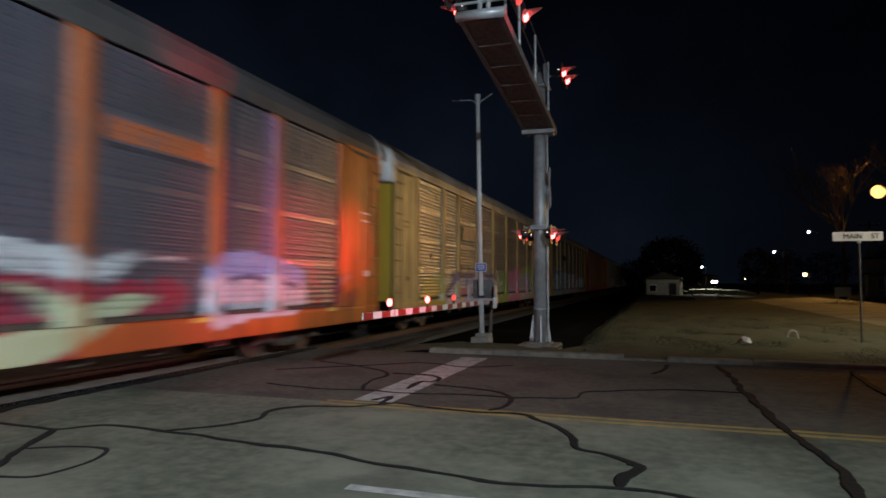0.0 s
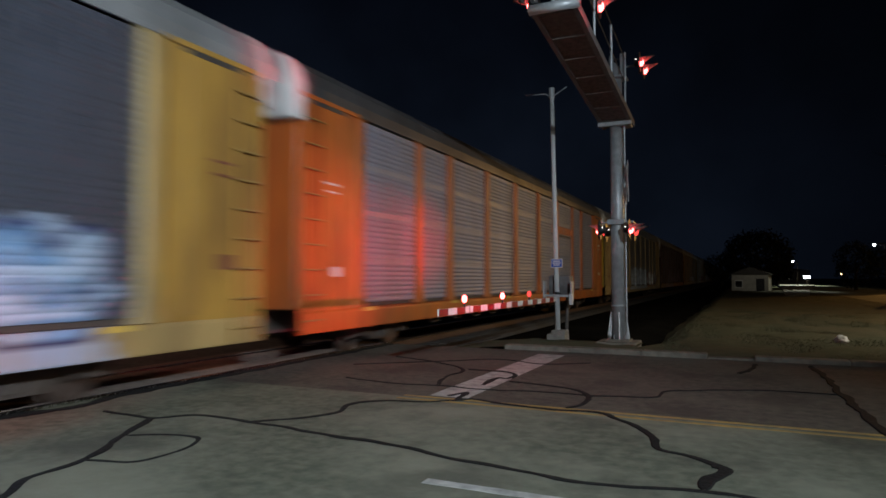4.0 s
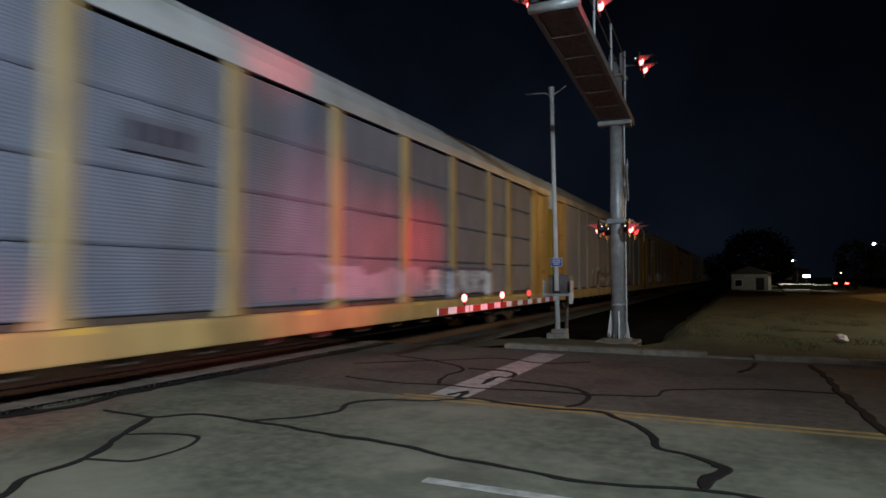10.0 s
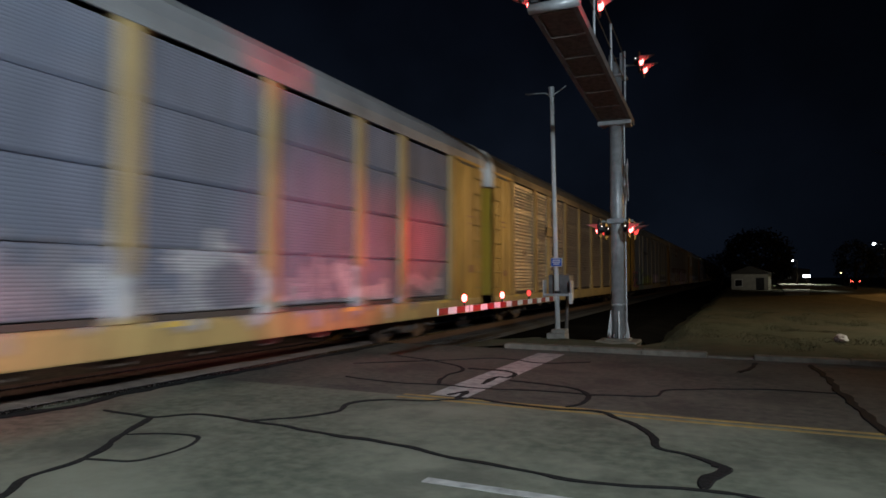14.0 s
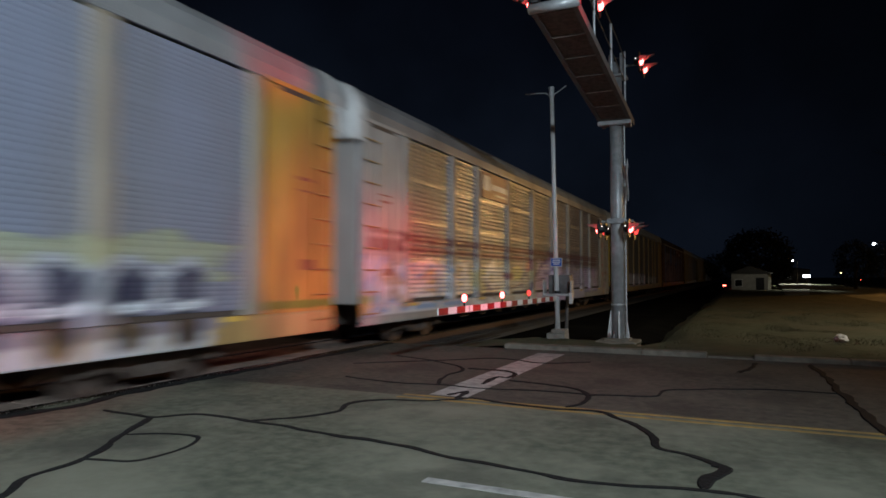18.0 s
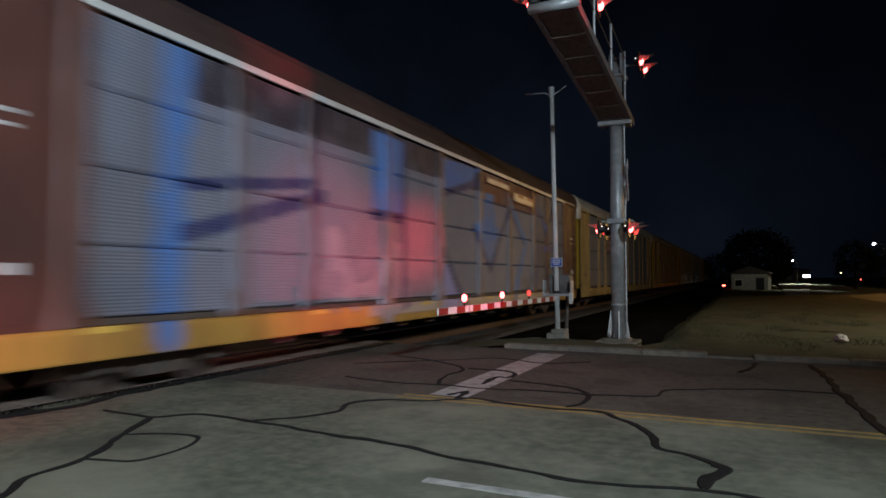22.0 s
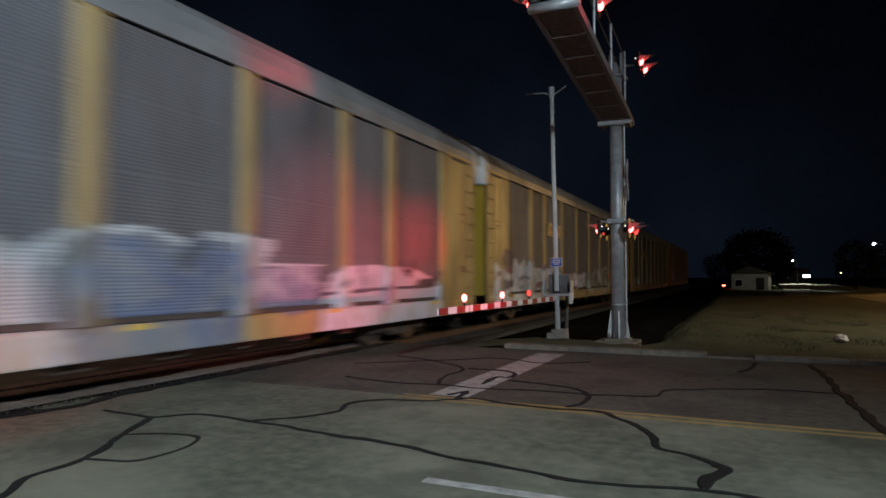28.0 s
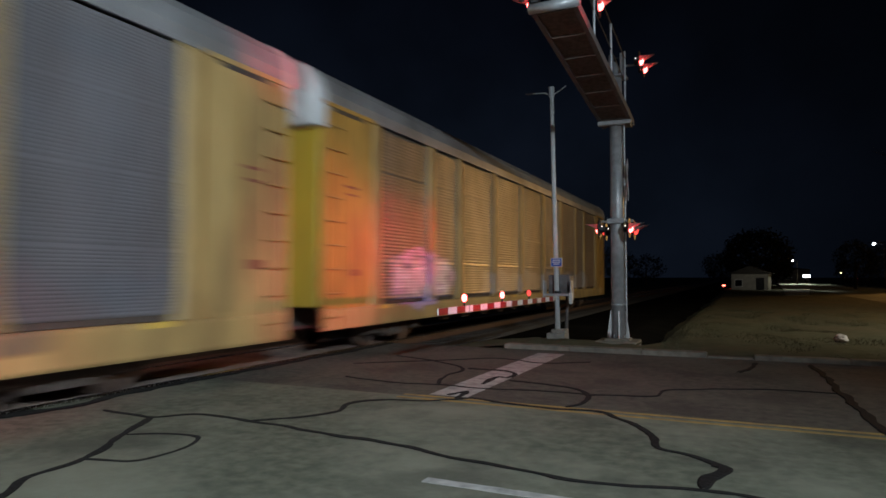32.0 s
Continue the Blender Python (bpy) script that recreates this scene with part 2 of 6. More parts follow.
def prism(bm, outline, axis, lo, hi):
    """Extrude a closed outline of (u, v) along an axis: 'x' takes (y, z), 'y' takes (x, z), 'z' takes (x, y)."""
    put = {"x": lambda u, v, w: (w, u, v), "y": lambda u, v, w: (u, w, v), "z": lambda u, v, w: (u, v, w)}[axis]
    lo_v = [bm.verts.new(put(u, v, lo)) for u, v in outline]
    hi_v = [bm.verts.new(put(u, v, hi)) for u, v in outline]
    n = len(outline)
    for i in range(n):
        bm.faces.new((lo_v[i], lo_v[(i + 1) % n], hi_v[(i + 1) % n], hi_v[i]))
    bm.faces.new(lo_v[::-1])
    bm.faces.new(hi_v)
    bmesh.ops.recalc_face_normals(bm, faces=bm.faces)
    return bm


def smooth(ob):
    ob.data.shade_smooth()
    return ob


# ---------------------------------------------------------------- ground, roads, track
FACE = -7.10          # side of the train towards the viewer
TRACK = FACE - 1.55   # track's middle line
GAUGE = 0.7175 + 0.036


def sheet(bm, x0, x1, y0, y1, z, nx=1, ny=1, rough=0.0):
    vs = [[bm.verts.new((x0 + (x1 - x0) * i / nx, y0 + (y1 - y0) * j / ny,
                         z + (rough * noise.noise((i * 0.37, j * 0.37, 1.3)) if 0 < i < nx and 0 < j < ny else 0))) for j in range(ny + 1)] for i in range(nx + 1)]
    for i in range(nx):
        for j in range(ny):
            bm.faces.new((vs[i][j], vs[i + 1][j], vs[i + 1][j + 1], vs[i][j + 1]))
    return bm


ground = tagged(part("ground", sheet(B(), -1500, 1500, -1500, 1500, -0.36), SOIL, None), "dark winter turf and bare soil at night", "ground", kind="structure")
road = tagged(part("road", box(B(), -90, 90, 0.9, 7.95, -0.5, 0.0), ASPHALT, None), "worn grey asphalt road with tar-sealed cracks", "road", kind="structure")
tagged(part("road_far_lane", box(B(), -90, 90, 7.95, 14.05, -0.5, 0.0), LAMP_TINTED_ASPHALT, None), "asphalt lane beyond the centre line, coloured brown for its warm dim light", "road", kind="structure")
side = B()
prism(side, [(8.0, 14.05), (17.0, 14.05), (17.0, 300), (8.0, 300), (8.0, 19.0), (7.2, 16.2), (5.6, 14.6), (4.4, 14.05)], "z", -0.5, 0.0)
tagged(part("road_side_street", side, ASPHALT, None), "asphalt side street lit orange by a lamp", "road", kind="structure")
verge = B()
sheet(verge, -3.0, 7.95, 14.3, 120.0, 0.045, 40, 160, 0.07)
for v in verge.verts:
    edge = -2.35 + 0.35 * noise.noise((3.7, v.co.y * 0.21, 0.5)) - 1.2 * max(0.0, 1 - (v.co.y - 14.3) / 3.0)
    if v.co.y > 119:
        v.co.z = -0.37
    elif v.co.x < edge + 0.9:
        v.co.z -= 0.42 * min(1.0, (edge + 0.9 - v.co.x) / 0.9)
tagged(part("ground_verge", verge, SOIL, None), "uneven dry winter lawn beside the track", "lawn", kind="structure")
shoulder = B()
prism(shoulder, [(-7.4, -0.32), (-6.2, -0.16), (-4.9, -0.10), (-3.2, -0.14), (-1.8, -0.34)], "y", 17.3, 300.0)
tagged(part("ground_shoulder", shoulder, DITCH_SHADE, None), "shoulder between the track and the lawn, coloured black as shade", "ground", kind="structure")
apron = B()
sheet(apron, -6.6, -2.2, 14.34, 17.6, 0.02, 30, 22, 0.05)
for v in apron.verts:
    v.co.z -= 0.20 * max(0.0, (v.co.y - 16.6)) ** 1.2 + 0.12 * max(0.0, -5.2 - v.co.x)
tagged(part("ground_apron", apron, SOIL, None), "bare trodden soil round the crossing gate", "ground", kind="structure")
pavement = tagged(part("pavement", box(B(), -5.5, 90, -3.0, 0.72, -0.5, 0.13, 0.01), KERB, None), "concrete pavement behind the near kerb", "pavement", kind="structure")

# crossing surface between and beside the rails
for nm, x0, x1 in (("crossing_panel", TRACK - 0.66, TRACK + 0.66), ("crossing_panel", TRACK - GAUGE - 0.42, TRACK - GAUGE - 0.06)):
    for j in range(6):
        y0 = 0.9 + j * 2.2
        tagged(part(nm, box(B(), x0, x1, y0, y0 + 2.17, 0.004, 0.03, 0.008), PANEL, None), "dirty brown asphalt crossing strip beside the rail", "crossing strip", "crossing strips", "structure")
for s in (-1, 1):
    bm = B()
    x = TRACK + s * GAUGE
    box(bm, x - 0.07, x + 0.07, -160, 420, -0.14, -0.12)
    box(bm, x - 0.009, x + 0.009, -160, 420, -0.12, 0.0)
    r = tagged(part("rail", bm, RAIL_STEEL, None), "long rusty steel rail with a polished head", "rail", "rails of the track", "structure")
    part("rail_head", box(B(), x - 0.036, x + 0.036, -160, 420, 0.0, 0.04, 0.008), RAIL_HEAD, r, "polished running surface")
bm = B()
prism(bm, [(TRACK - 1.8, -0.155), (TRACK + 1.8, -0.155), (TRACK + 2.6, -0.45), (TRACK - 2.6, -0.45)], "y", 14.4, 420)
tagged(part("ballast_bed", bm, BALLAST, None), "dark crushed stone ballast under the track", "ballast", kind="structure")
sl = B()
box(sl, -1.3, 1.3, -0.115, 0.115, -0.16, -0.135, 0.008)
sl_me = bpy.data.meshes.new("sleeper")
sl.to_mesh(sl_me)
sl.free()
sl_me.materials.append(SLEEPER_WOOD)
for j in range(60):
    s = tagged(new("sleeper", sl_me), "dark creosoted wooden sleeper in the ballast", "sleeper", "sleepers of the track", "structure")
    s.matrix_world = pose(TRACK + random.uniform(-0.04, 0.04), 14.8 + j * 0.53, 0, 0, 0, random.uniform(-1, 1))

# road markings
def mark(name, x0, x1, y0, y1, mat, label, z=0.004):
    n = max(2, int(max(x1 - x0, y1 - y0) / 0.12))
    bm = B()
    along = (x1 - x0) > (y1 - y0)
    rows = []
    for i in range(n + 1):
        f = i / n
        j0, j1 = (noise.noise((i * 0.9, x0 * 3 + k, y0)) * 0.012 for k in (0, 7))
        if along:
            x = x0 + (x1 - x0) * f
            rows.append((bm.verts.new((x, y0 + j0, z)), bm.verts.new((x, y1 + j1, z))))
        else:
            y = y0 + (y1 - y0) * f
            rows.append((bm.verts.new((x0 + j0, y, z)), bm.verts.new((x1 + j1, y, z))))
    for a, b in zip(rows, rows[1:]):
        bm.faces.new((a[0], b[0], b[1], a[1]))
    bmesh.ops.recalc_face_normals(bm, faces=bm.faces)
    bmesh.ops.solidify(bm, geom=bm.faces[:], thickness=0.003)
    return tagged(part(name, bm, mat, None), label, "road marking", kind="structure")


mark("stop_line", -3.92, -3.36, 8.14, 13.45, WHITE_MARK, "worn white stop line crossed by tar seal")
mark("centre_line", -4.25, 60, 7.97, 8.05, YELLOW_MARK, "worn yellow centre line of the road")
mark("centre_line", -4.25, 60, 7.77, 7.85, YELLOW_MARK, "worn yellow centre line of the road")
for x0 in (-2.32, 9.9, 22.1):
    mark("lane_line", x0, x0 + 3.05, 4.66, 4.78, WHITE_MARK, "short white dashed lane line")

# kerb along the far side, with a low broken gap, and the near kerb
def kerb(x0, x1, y, h, label):
    bm = box(B(), x0, x1, y, y + 0.3, -0.5, h, 0.02)
    return tagged(part("kerb", bm, KERB, None), label, "kerb", "kerbs of the road", "structure")


x = -4.9
for w, h in ((1.5, 0.105), (1.5, 0.105), (1.27, 0.105), (0.85, 0.035), (1.6, 0.09), (1.5, 0.09), (1.3, 0.09)):
    kerb(x + 0.002, x + w - 0.002, 14.05 + random.uniform(-0.01, 0.01), h, "stained concrete kerb stone" if h > 0.1 else "sunken broken kerb stone")
    x += w
for i in range(8):
    kerb(-5.2 + i * 2.5, -5.2 + i * 2.5 + 2.49, 0.6, 0.14, "stained concrete kerb stone")


SEALS = []


def seal(points, w, name="crack_seal"):
    """A wandering strip of tar along a line of (x, y)."""
    pts = [Vector((*p, 0)) for p in points]
    fine = []
    for i in range(len(pts) - 1):
        p0, p1, p2, p3 = pts[max(i - 1, 0)], pts[i], pts[i + 1], pts[min(i + 2, len(pts) - 1)]
        n = max(3, int((p2 - p1).length / 0.07))
        for k in range(n):
            t = k / n
            fine.append(0.5 * ((2 * p1) + (p2 - p0) * t + (2 * p0 - 5 * p1 + 4 * p2 - p3) * t * t + (3 * p1 - p0 - 3 * p2 + p3) * t ** 3))
    fine.append(pts[-1])
    bm, prev, z = B(), None, 0.0072 + 0.0005 * len(SEALS)
    SEALS.append(name)
    for i, p in enumerate(fine):
        d = (fine[min(i + 1, len(fine) - 1)] - fine[max(i - 1, 0)]).normalized()
        side_v = Vector((-d.y, d.x, 0))
        p = p + side_v * 0.05 * noise.noise((p.x * 2.1, p.y * 2.1, 4.0))
        ww = 1.22 * w * (0.65 + 0.8 * abs(noise.noise((p.x * 1.7, p.y * 1.7, 9.0))) + 0.25 * noise.noise((p.x * 9, p.y * 9, 2.0)))
        if i in (0, len(fine) - 1):
            ww *= 0.3
        cur = (bm.verts.new((*(p + side_v * ww / 2).xy, 0.002)), bm.verts.new((*(p + side_v * ww * 0.38).xy, z)), bm.verts.new((*(p - side_v * ww * 0.38).xy, z)), bm.verts.new((*(p - side_v * ww / 2).xy, 0.002)))
        if prev:
            for a in range(3):
                bm.faces.new((prev[a], cur[a], cur[a + 1], prev[a + 1]))
        prev = cur
    bmesh.ops.recalc_face_normals(bm, faces=bm.faces)
    return tagged(part(name, bm, TAR, None), "wandering black tar seal over a road crack", "crack seal", "crack seals on the road", "structure")


seal([(-4.9, 2.3), (-4.98, 3.06), (-5.28, 3.45), (-5.33, 3.98), (-5.64, 4.54), (-5.97, 5.02), (-6.18, 5.50)], 0.09)
seal([(-5.33, 3.98), (-5.04, 4.04), (-4.86, 4.16), (-4.80, 4.48), (-4.87, 4.83), (-4.97, 5.0), (-5.11, 5.03), (-5.4, 4.96), (-5.75, 4.78)], 0.052)
seal([(-7.06, 5.51), (-6.5, 5.46), (-6.16, 5.47), (-5.89, 5.79), (-5.4, 5.84), (-5.06, 5.81), (-4.4, 5.72), (-3.74, 5.64), (-3.08, 5.60), (-2.36, 5.39), (-1.82, 5.31), (-1.31, 5.21), (-0.87, 5.23), (-0.26, 5.38), (0.12, 5.33), (0.9, 5.05), (2.2, 4.6)], 0.08)
seal([(-5.06, 5.81), (-4.69, 6.14), (-4.43, 6.67), (-4.56, 7.12), (-4.31, 7.50), (-3.78, 7.67), (-3.6, 7.82), (-3.27, 8.1)], 0.08)
seal([(-3.68, 8.17), (-3.61, 8.34), (-3.53, 8.57), (-3.48, 8.26), (-3.43, 8.01), (-3.27, 8.13)], 0.10)
seal([(-3.54, 9.2), (-3.59, 9.71), (-3.58, 10.02), (-3.43, 9.95), (-3.41, 10.38), (-3.65, 10.66), (-4.01, 10.68), (-4.4, 10.73)], 0.10)
seal([(-3.27, 8.1), (-2.6, 7.92), (-2.13, 7.86), (-1.58, 7.92), (-1.3, 7.65), (-1.03, 7.35), (-0.83, 6.9), (-0.71, 6.48), (-0.5, 6.38), (-0.3, 6.25), (-0.14, 6.08)], 0.085)
seal([(-0.24, 6.14), (-0.14, 6.05), (-0.17, 5.85), (-0.24, 5.65), (-0.26, 5.38)], 0.125)
seal([(1.16, 13.7), (1.18, 13.05), (1.23, 11.91), (1.22, 10.9), (1.27, 10.2), (1.3, 9.04), (1.36, 8.1), (1.5, 6.6), (1.45, 5.4), (1.7, 4.4), (1.75, 3.5)], 0.115)
seal([(-5.85, 9.0), (-4.81, 8.79), (-4.02, 8.92), (-3.45, 8.86), (-2.66, 9.02), (-1.94, 9.0)], 0.05)
seal([(-4.18, 8.96), (-4.41, 9.79), (-4.49, 10.69), (-5.51, 11.42), (-6.45, 11.78)], 0.055)
seal([(-3.3, 9.7), (-2.75, 9.62), (-2.26, 9.41), (-1.92, 8.97), (-1.86, 8.34), (-2.0, 8.01)], 0.075)
seal([(-1.92, 8.97), (-1.5, 9.1), (-1.07, 9.26), (-0.98, 9.79), (-0.4, 10.15), (0.27, 10.46), (1.2, 10.5)], 0.05)
seal([(-6.15, 14.2), (-6.06, 15.96), (-6.1, 17.2)], 0.07)
seal([(-6.6, 10.4), (-5.4, 11.4), (-4.4, 12.2), (-3.4, 11.9), (-2.6, 12.4)], 0.04)
seal([(0.25, 13.5), (0.1, 12.6), (-0.05, 12.1)], 0.09)
# not a crack: the dark gap along the near rail, laid as tar
seal([(-7.70, 1.0), (-7.74, 3.0), (-7.77, 4.6), (-7.64, 5.3), (-7.60, 5.75), (-7.76, 6.4), (-7.77, 8.9), (-7.76, 11.0), (-7.77, 14.0)], 0.20)
seal([(3.4, 13.6), (3.2, 11.0), (3.5, 8.6), (3.1, 6.0)], 0.12)

# winter grass on the verge
def tufts(name, n, x0, x1, y0, y1, h, label, seed):
    rnd = random.Random(seed)
    v, f = [], []
    for _ in range(n):
        x, y = rnd.uniform(x0, x1), rnd.uniform(y0, y1)
        for _ in range(3):
            a, hh = rnd.uniform(0, 6.28), h * rnd.uniform(0.4, 1.2)
            dx, dy = math.cos(a), math.sin(a)
            i = len(v)
            v += [(x - dy * 0.012, y + dx * 0.012, 0.03), (x + dy * 0.012, y - dx * 0.012, 0.03), (x + dx * hh * 0.6, y + dy * hh * 0.6, 0.03 + hh)]
            f.append((i, i + 1, i + 2))
    me = bpy.data.meshes.new(name)
    me.from_pydata(v, [], f)
    me.materials.append(GRASS)
    return tagged(new(name, me), label, "grass", kind="stuff")


tufts("grass", 24000, -1.7, 7.4, 14.6, 34, 0.03, "short dry winter grass on the verge", 5)

# ---------------------------------------------------------------- signals of the crossing
MAST = (-2.74, 16.35)
GATE = (-4.36, 16.75)


def flasher(parent, x, y, z, s, lit):
    """One round flashing unit that faces along x (s = 1 or -1): background disc, housing, hood, lens."""
    unit = part("flashing_unit", rod(B(), (x - 0.14 * s, y, z), (x, y, z), 0.085, 0.12, 16), BLACK_METAL, parent, "black lamp housing")
    part("background_disc", rod(B(), (x - 0.02 * s, y, z), (x + 0.0 * s, y, z), 0.24, seg=24), BLACK_METAL, unit)
    hood = B()
    n = 12
    inn, out = [], []
    for i in range(n + 1):
        a = math.pi * (i / n) * 1.15 - 0.075 * math.pi
        c, sn = math.cos(a), math.sin(a)
        depth = 0.36 * (0.20 + 0.80 * max(0.0, sn) ** 1.6)
        inn.append((hood.verts.new((x + 0.003 * s, y + 0.125 * c, z + 0.125 * sn)), hood.verts.new((x + depth * s, y + 0.125 * c, z + 0.125 * sn))))
    for a, b in zip(inn, inn[1:]):
        hood.faces.new((a[0], a[1], b[1], b[0]))
    bmesh.ops.solidify(hood, geom=hood.faces[:], thickness=0.004)
    part("hood", hood, HOOD, unit)
    lens = B()
    bmesh.ops.create_uvsphere(lens, u_segments=16, v_segments=8, radius=0.105, matrix=Matrix.Translation((x + 0.012 * s, y, z - 0.012)) @ Matrix.Diagonal((0.72, 0.9, 0.95, 1)))
    part("lens", lens, LENS_RED if lit else LENS_DIM, unit, "glowing red lens")
    part("indicator", rod(B(), (x - 0.09 * s, y - 0.125, z + 0.05), (x - 0.09 * s, y - 0.10, z + 0.05), 0.010, seg=8), PIN_WHITE, unit, "small white side indicator")


def cantilever():
    x, y = MAST
    t = holder("cantilever_signal", Matrix.Identity(4), "tall galvanised cantilever signal mast with red flashing lights", "railway signal")
    smooth(part("mast", rod(B(), (x, y, 0.12), (x, y, 6.55), 0.168, 0.150, 32), GALV, t))
    part("base_plate", box(B(), x - 0.29, x + 0.29, y - 0.29, y + 0.29, 0.06, 0.12, 0.01), KERB, t)
    part("footing", box(B(), x - 0.48, x + 0.48, y - 0.48, y + 0.48, -0.4, 0.07, 0.02), KERB, t, "concrete footing")
    for a in range(0, 360, 90):
        g = B()
        prism(g, [(0.17, 0.12), (0.262, 0.12), (0.262, 0.20), (0.185, 0.78), (0.17, 0.78)], "y", -0.016, 0.016)
        bmesh.ops.transform(g, matrix=pose(x, y, 0, 0, 0, a + 14), verts=g.verts)
        part("gusset", g, WHITE_PAINT, t, "pale triangular stiffener")
        for k in (-0.25, 0.25):
            part("anchor_bolt", rod(B(), (x + 0.25 * math.cos(radians(a + 59 + 60 * k)), y + 0.25 * math.sin(radians(a + 59 + 60 * k)), 0.13), (x + 0.25 * math.cos(radians(a + 59 + 60 * k)), y + 0.25 * math.sin(radians(a + 59 + 60 * k)), 0.24), 0.018, seg=6), GALV, t)
    for z in (0.92, 3.02):
        part("band", rod(B(), (x, y, z), (x, y, z + 0.035), 0.178, seg=28), GALV, t)
    part("conduit", rod(B(), (x + 0.21, y - 0.06, 0.15), (x + 0.20, y - 0.06, 5.4), 0.022, seg=8), GALV, t)
    # walkway arm over the road
    y1, z0, z1 = 10.45, 5.42, 6.05
    def up(yy):
        return z0 + (z1 - z0) * (y - yy) / (y - y1)
    for s in (-1, 1):
        b = B()
        prism(b, [(y + 0.3, up(y + 0.3)), (y1, up(y1)), (y1, up(y1) + 0.16), (y + 0.3, up(y + 0.3) + 0.16)], "x", x + s * 0.35 - 0.045, x + s * 0.35 + 0.045)
        part("arm_beam", b, BEAM, t)
    b = B()
    prism(b, [(y + 0.3, up(y + 0.3) + 0.03), (y1, up(y1) + 0.03), (y1, up(y1) + 0.05), (y + 0.3, up(y + 0.3) + 0.05)], "x", x - 0.34, x + 0.34)
    part("walkway_grating", b, GRATING, t, "dark rusty grating seen from below")
    for i in range(7):
        yy = y - 0.3 - i * 0.92
        part("cross_member", box(B(), x - 0.34, x + 0.34, yy - 0.025, yy + 0.025, up(yy) + 0.0, up(yy) + 0.028), GRATING, t)
    smooth(part("end_tube", rod(B(), (x - 0.43, y1 - 0.02, up(y1) + 0.08), (x + 0.43, y1 - 0.02, up(y1) + 0.08), 0.085, seg=20), GALV, t))
    part("arm_bracket", box(B(), x - 0.40, x + 0.40, y - 0.30, y - 0.17, 5.34, 5.44, 0.01), GALV, t)
    part("arm_saddle", box(B(), x + 0.20, x + 0.36, y - 0.2, y + 0.2, 5.34, 5.56, 0.01), GALV, t)
    for yy in (15.4, 13.63, 11.9, 10.7):
        for s in (1,):
            part("rail_post", rod(B(), (x + s * 0.37, yy, up(yy) + 0.1), (x + s * 0.37, yy, up(yy) + 1.2), 0.024, seg=8), GALV, t)
    # hand rails coloured dark so that they stay as dim as unlit steel
    for s in (1,):
        for h in (0.65, 1.2):
            part("hand_rail", rod(B(), (x + s * 0.37, 15.4, up(15.4) + h), (x + s * 0.37, 10.7, up(10.7) + h), 0.012, seg=8), DARK_STEEL, t)
    part("top_bracket", box(B(), x - 0.19, x + 0.27, y - 0.24, y + 0.24, 6.55, 6.60, 0.01), GALV, t)
    part("junction_box", prism(B(), [(x - 0.17, 6.60), (x + 0.10, 6.60), (x + 0.10, 6.78), (x + 0.03, 6.92), (x - 0.10, 6.92), (x - 0.17, 6.80)], "y", y - 0.20, y - 0.02), BOX_GREY, t, "grey cast junction box")
    part("box_cap", rod(B(), (x - 0.09, y - 0.11, 6.92), (x - 0.09, y - 0.11, 7.12), 0.075, 0.055, 14), BOX_GREY, t)
    part("bracket_post", box(B(), x + 0.12, x + 0.25, y - 0.12, y + 0.0, 6.60, 7.16, 0.02), GALV, t)
    part("bracket_edge", box(B(), x + 0.25, x + 0.28, y - 0.24, y - 0.20, 6.58, 7.14, 0.004), WHITE_PAINT, t)
    part("cable_loop", rod(B(), (x - 0.06, y - 0.11, 7.06), (x + 0.16, y - 0.06, 7.02), 0.016, seg=8), BLACK_METAL, t)
    # twin post at the arm's end with its lamps
    for dx in (-0.05, 0.1):
        part("end_post", rod(B(), (x + dx, y1 + 0.12, up(y1) + 0.1), (x + dx, y1 + 0.12, up(y1) + 1.5), 0.04, seg=10), GALV, t)
    part("lamp_bar", rod(B(), (x - 0.5, y1 + 0.1, up(y1) + 0.35), (x + 0.6, y1 + 0.1, up(y1) + 0.35), 0.025, seg=8), GALV, t)
    part("lamp_bar", rod(B(), (x + 0.1, y + 0.5, 7.0), (x + 0.5, y + 0.5, 7.0), 0.025, seg=8), GALV, t)
    part("lamp_bar", rod(B(), (x - 0.4, y - 0.1, 2.98), (x + 0.4, y - 0.1, 2.98), 0.028, seg=8), GALV, t)
    for yy in (y - 0.42, y + 0.42):
        flasher(t, x + 0.36, yy, 2.78, 1, yy < y)
        flasher(t, x - 0.36, yy, 2.78, -1, yy < y)
    for yy, zz in ((y + 0.25, 7.0), (y + 1.0, 7.02)):
        flasher(t, x + 0.56, yy, zz, 1, True)
    for yy, zz in ((12.45, 6.85), (11.75, 6.9)):
        flasher(t, x + 0.36, yy, zz, 1, yy > 12)
    for yy in (y1 - 0.25, y1 + 0.45):
        flasher(t, x - 0.52, yy, up(y1) + 0.38, -1, yy > y1)
    # crossbuck on the traffic side
    for a in (-45, 45):
        b = box(B(), -0.008, 0.008, -0.6, 0.6, -0.115, 0.115, 0.003)
        bmesh.ops.transform(b, matrix=pose(x + 0.24 + (0.012 if a > 0 else 0), y, 3.95, a, 0, 12), verts=b.verts)
        part("crossbuck_blade", b, SIGN_WHITE, t, "white crossing blade seen from the edge")
    part("crossbuck_bracket", box(B(), x + 0.16, x + 0.235, y - 0.04, y + 0.04, 3.85, 4.05), GALV, t)
    part("lamp_clamp", box(B(), x - 0.21, x + 0.21, y - 0.24, y - 0.17, 2.92, 3.04, 0.01), GALV, t)
    return t


cantilever()


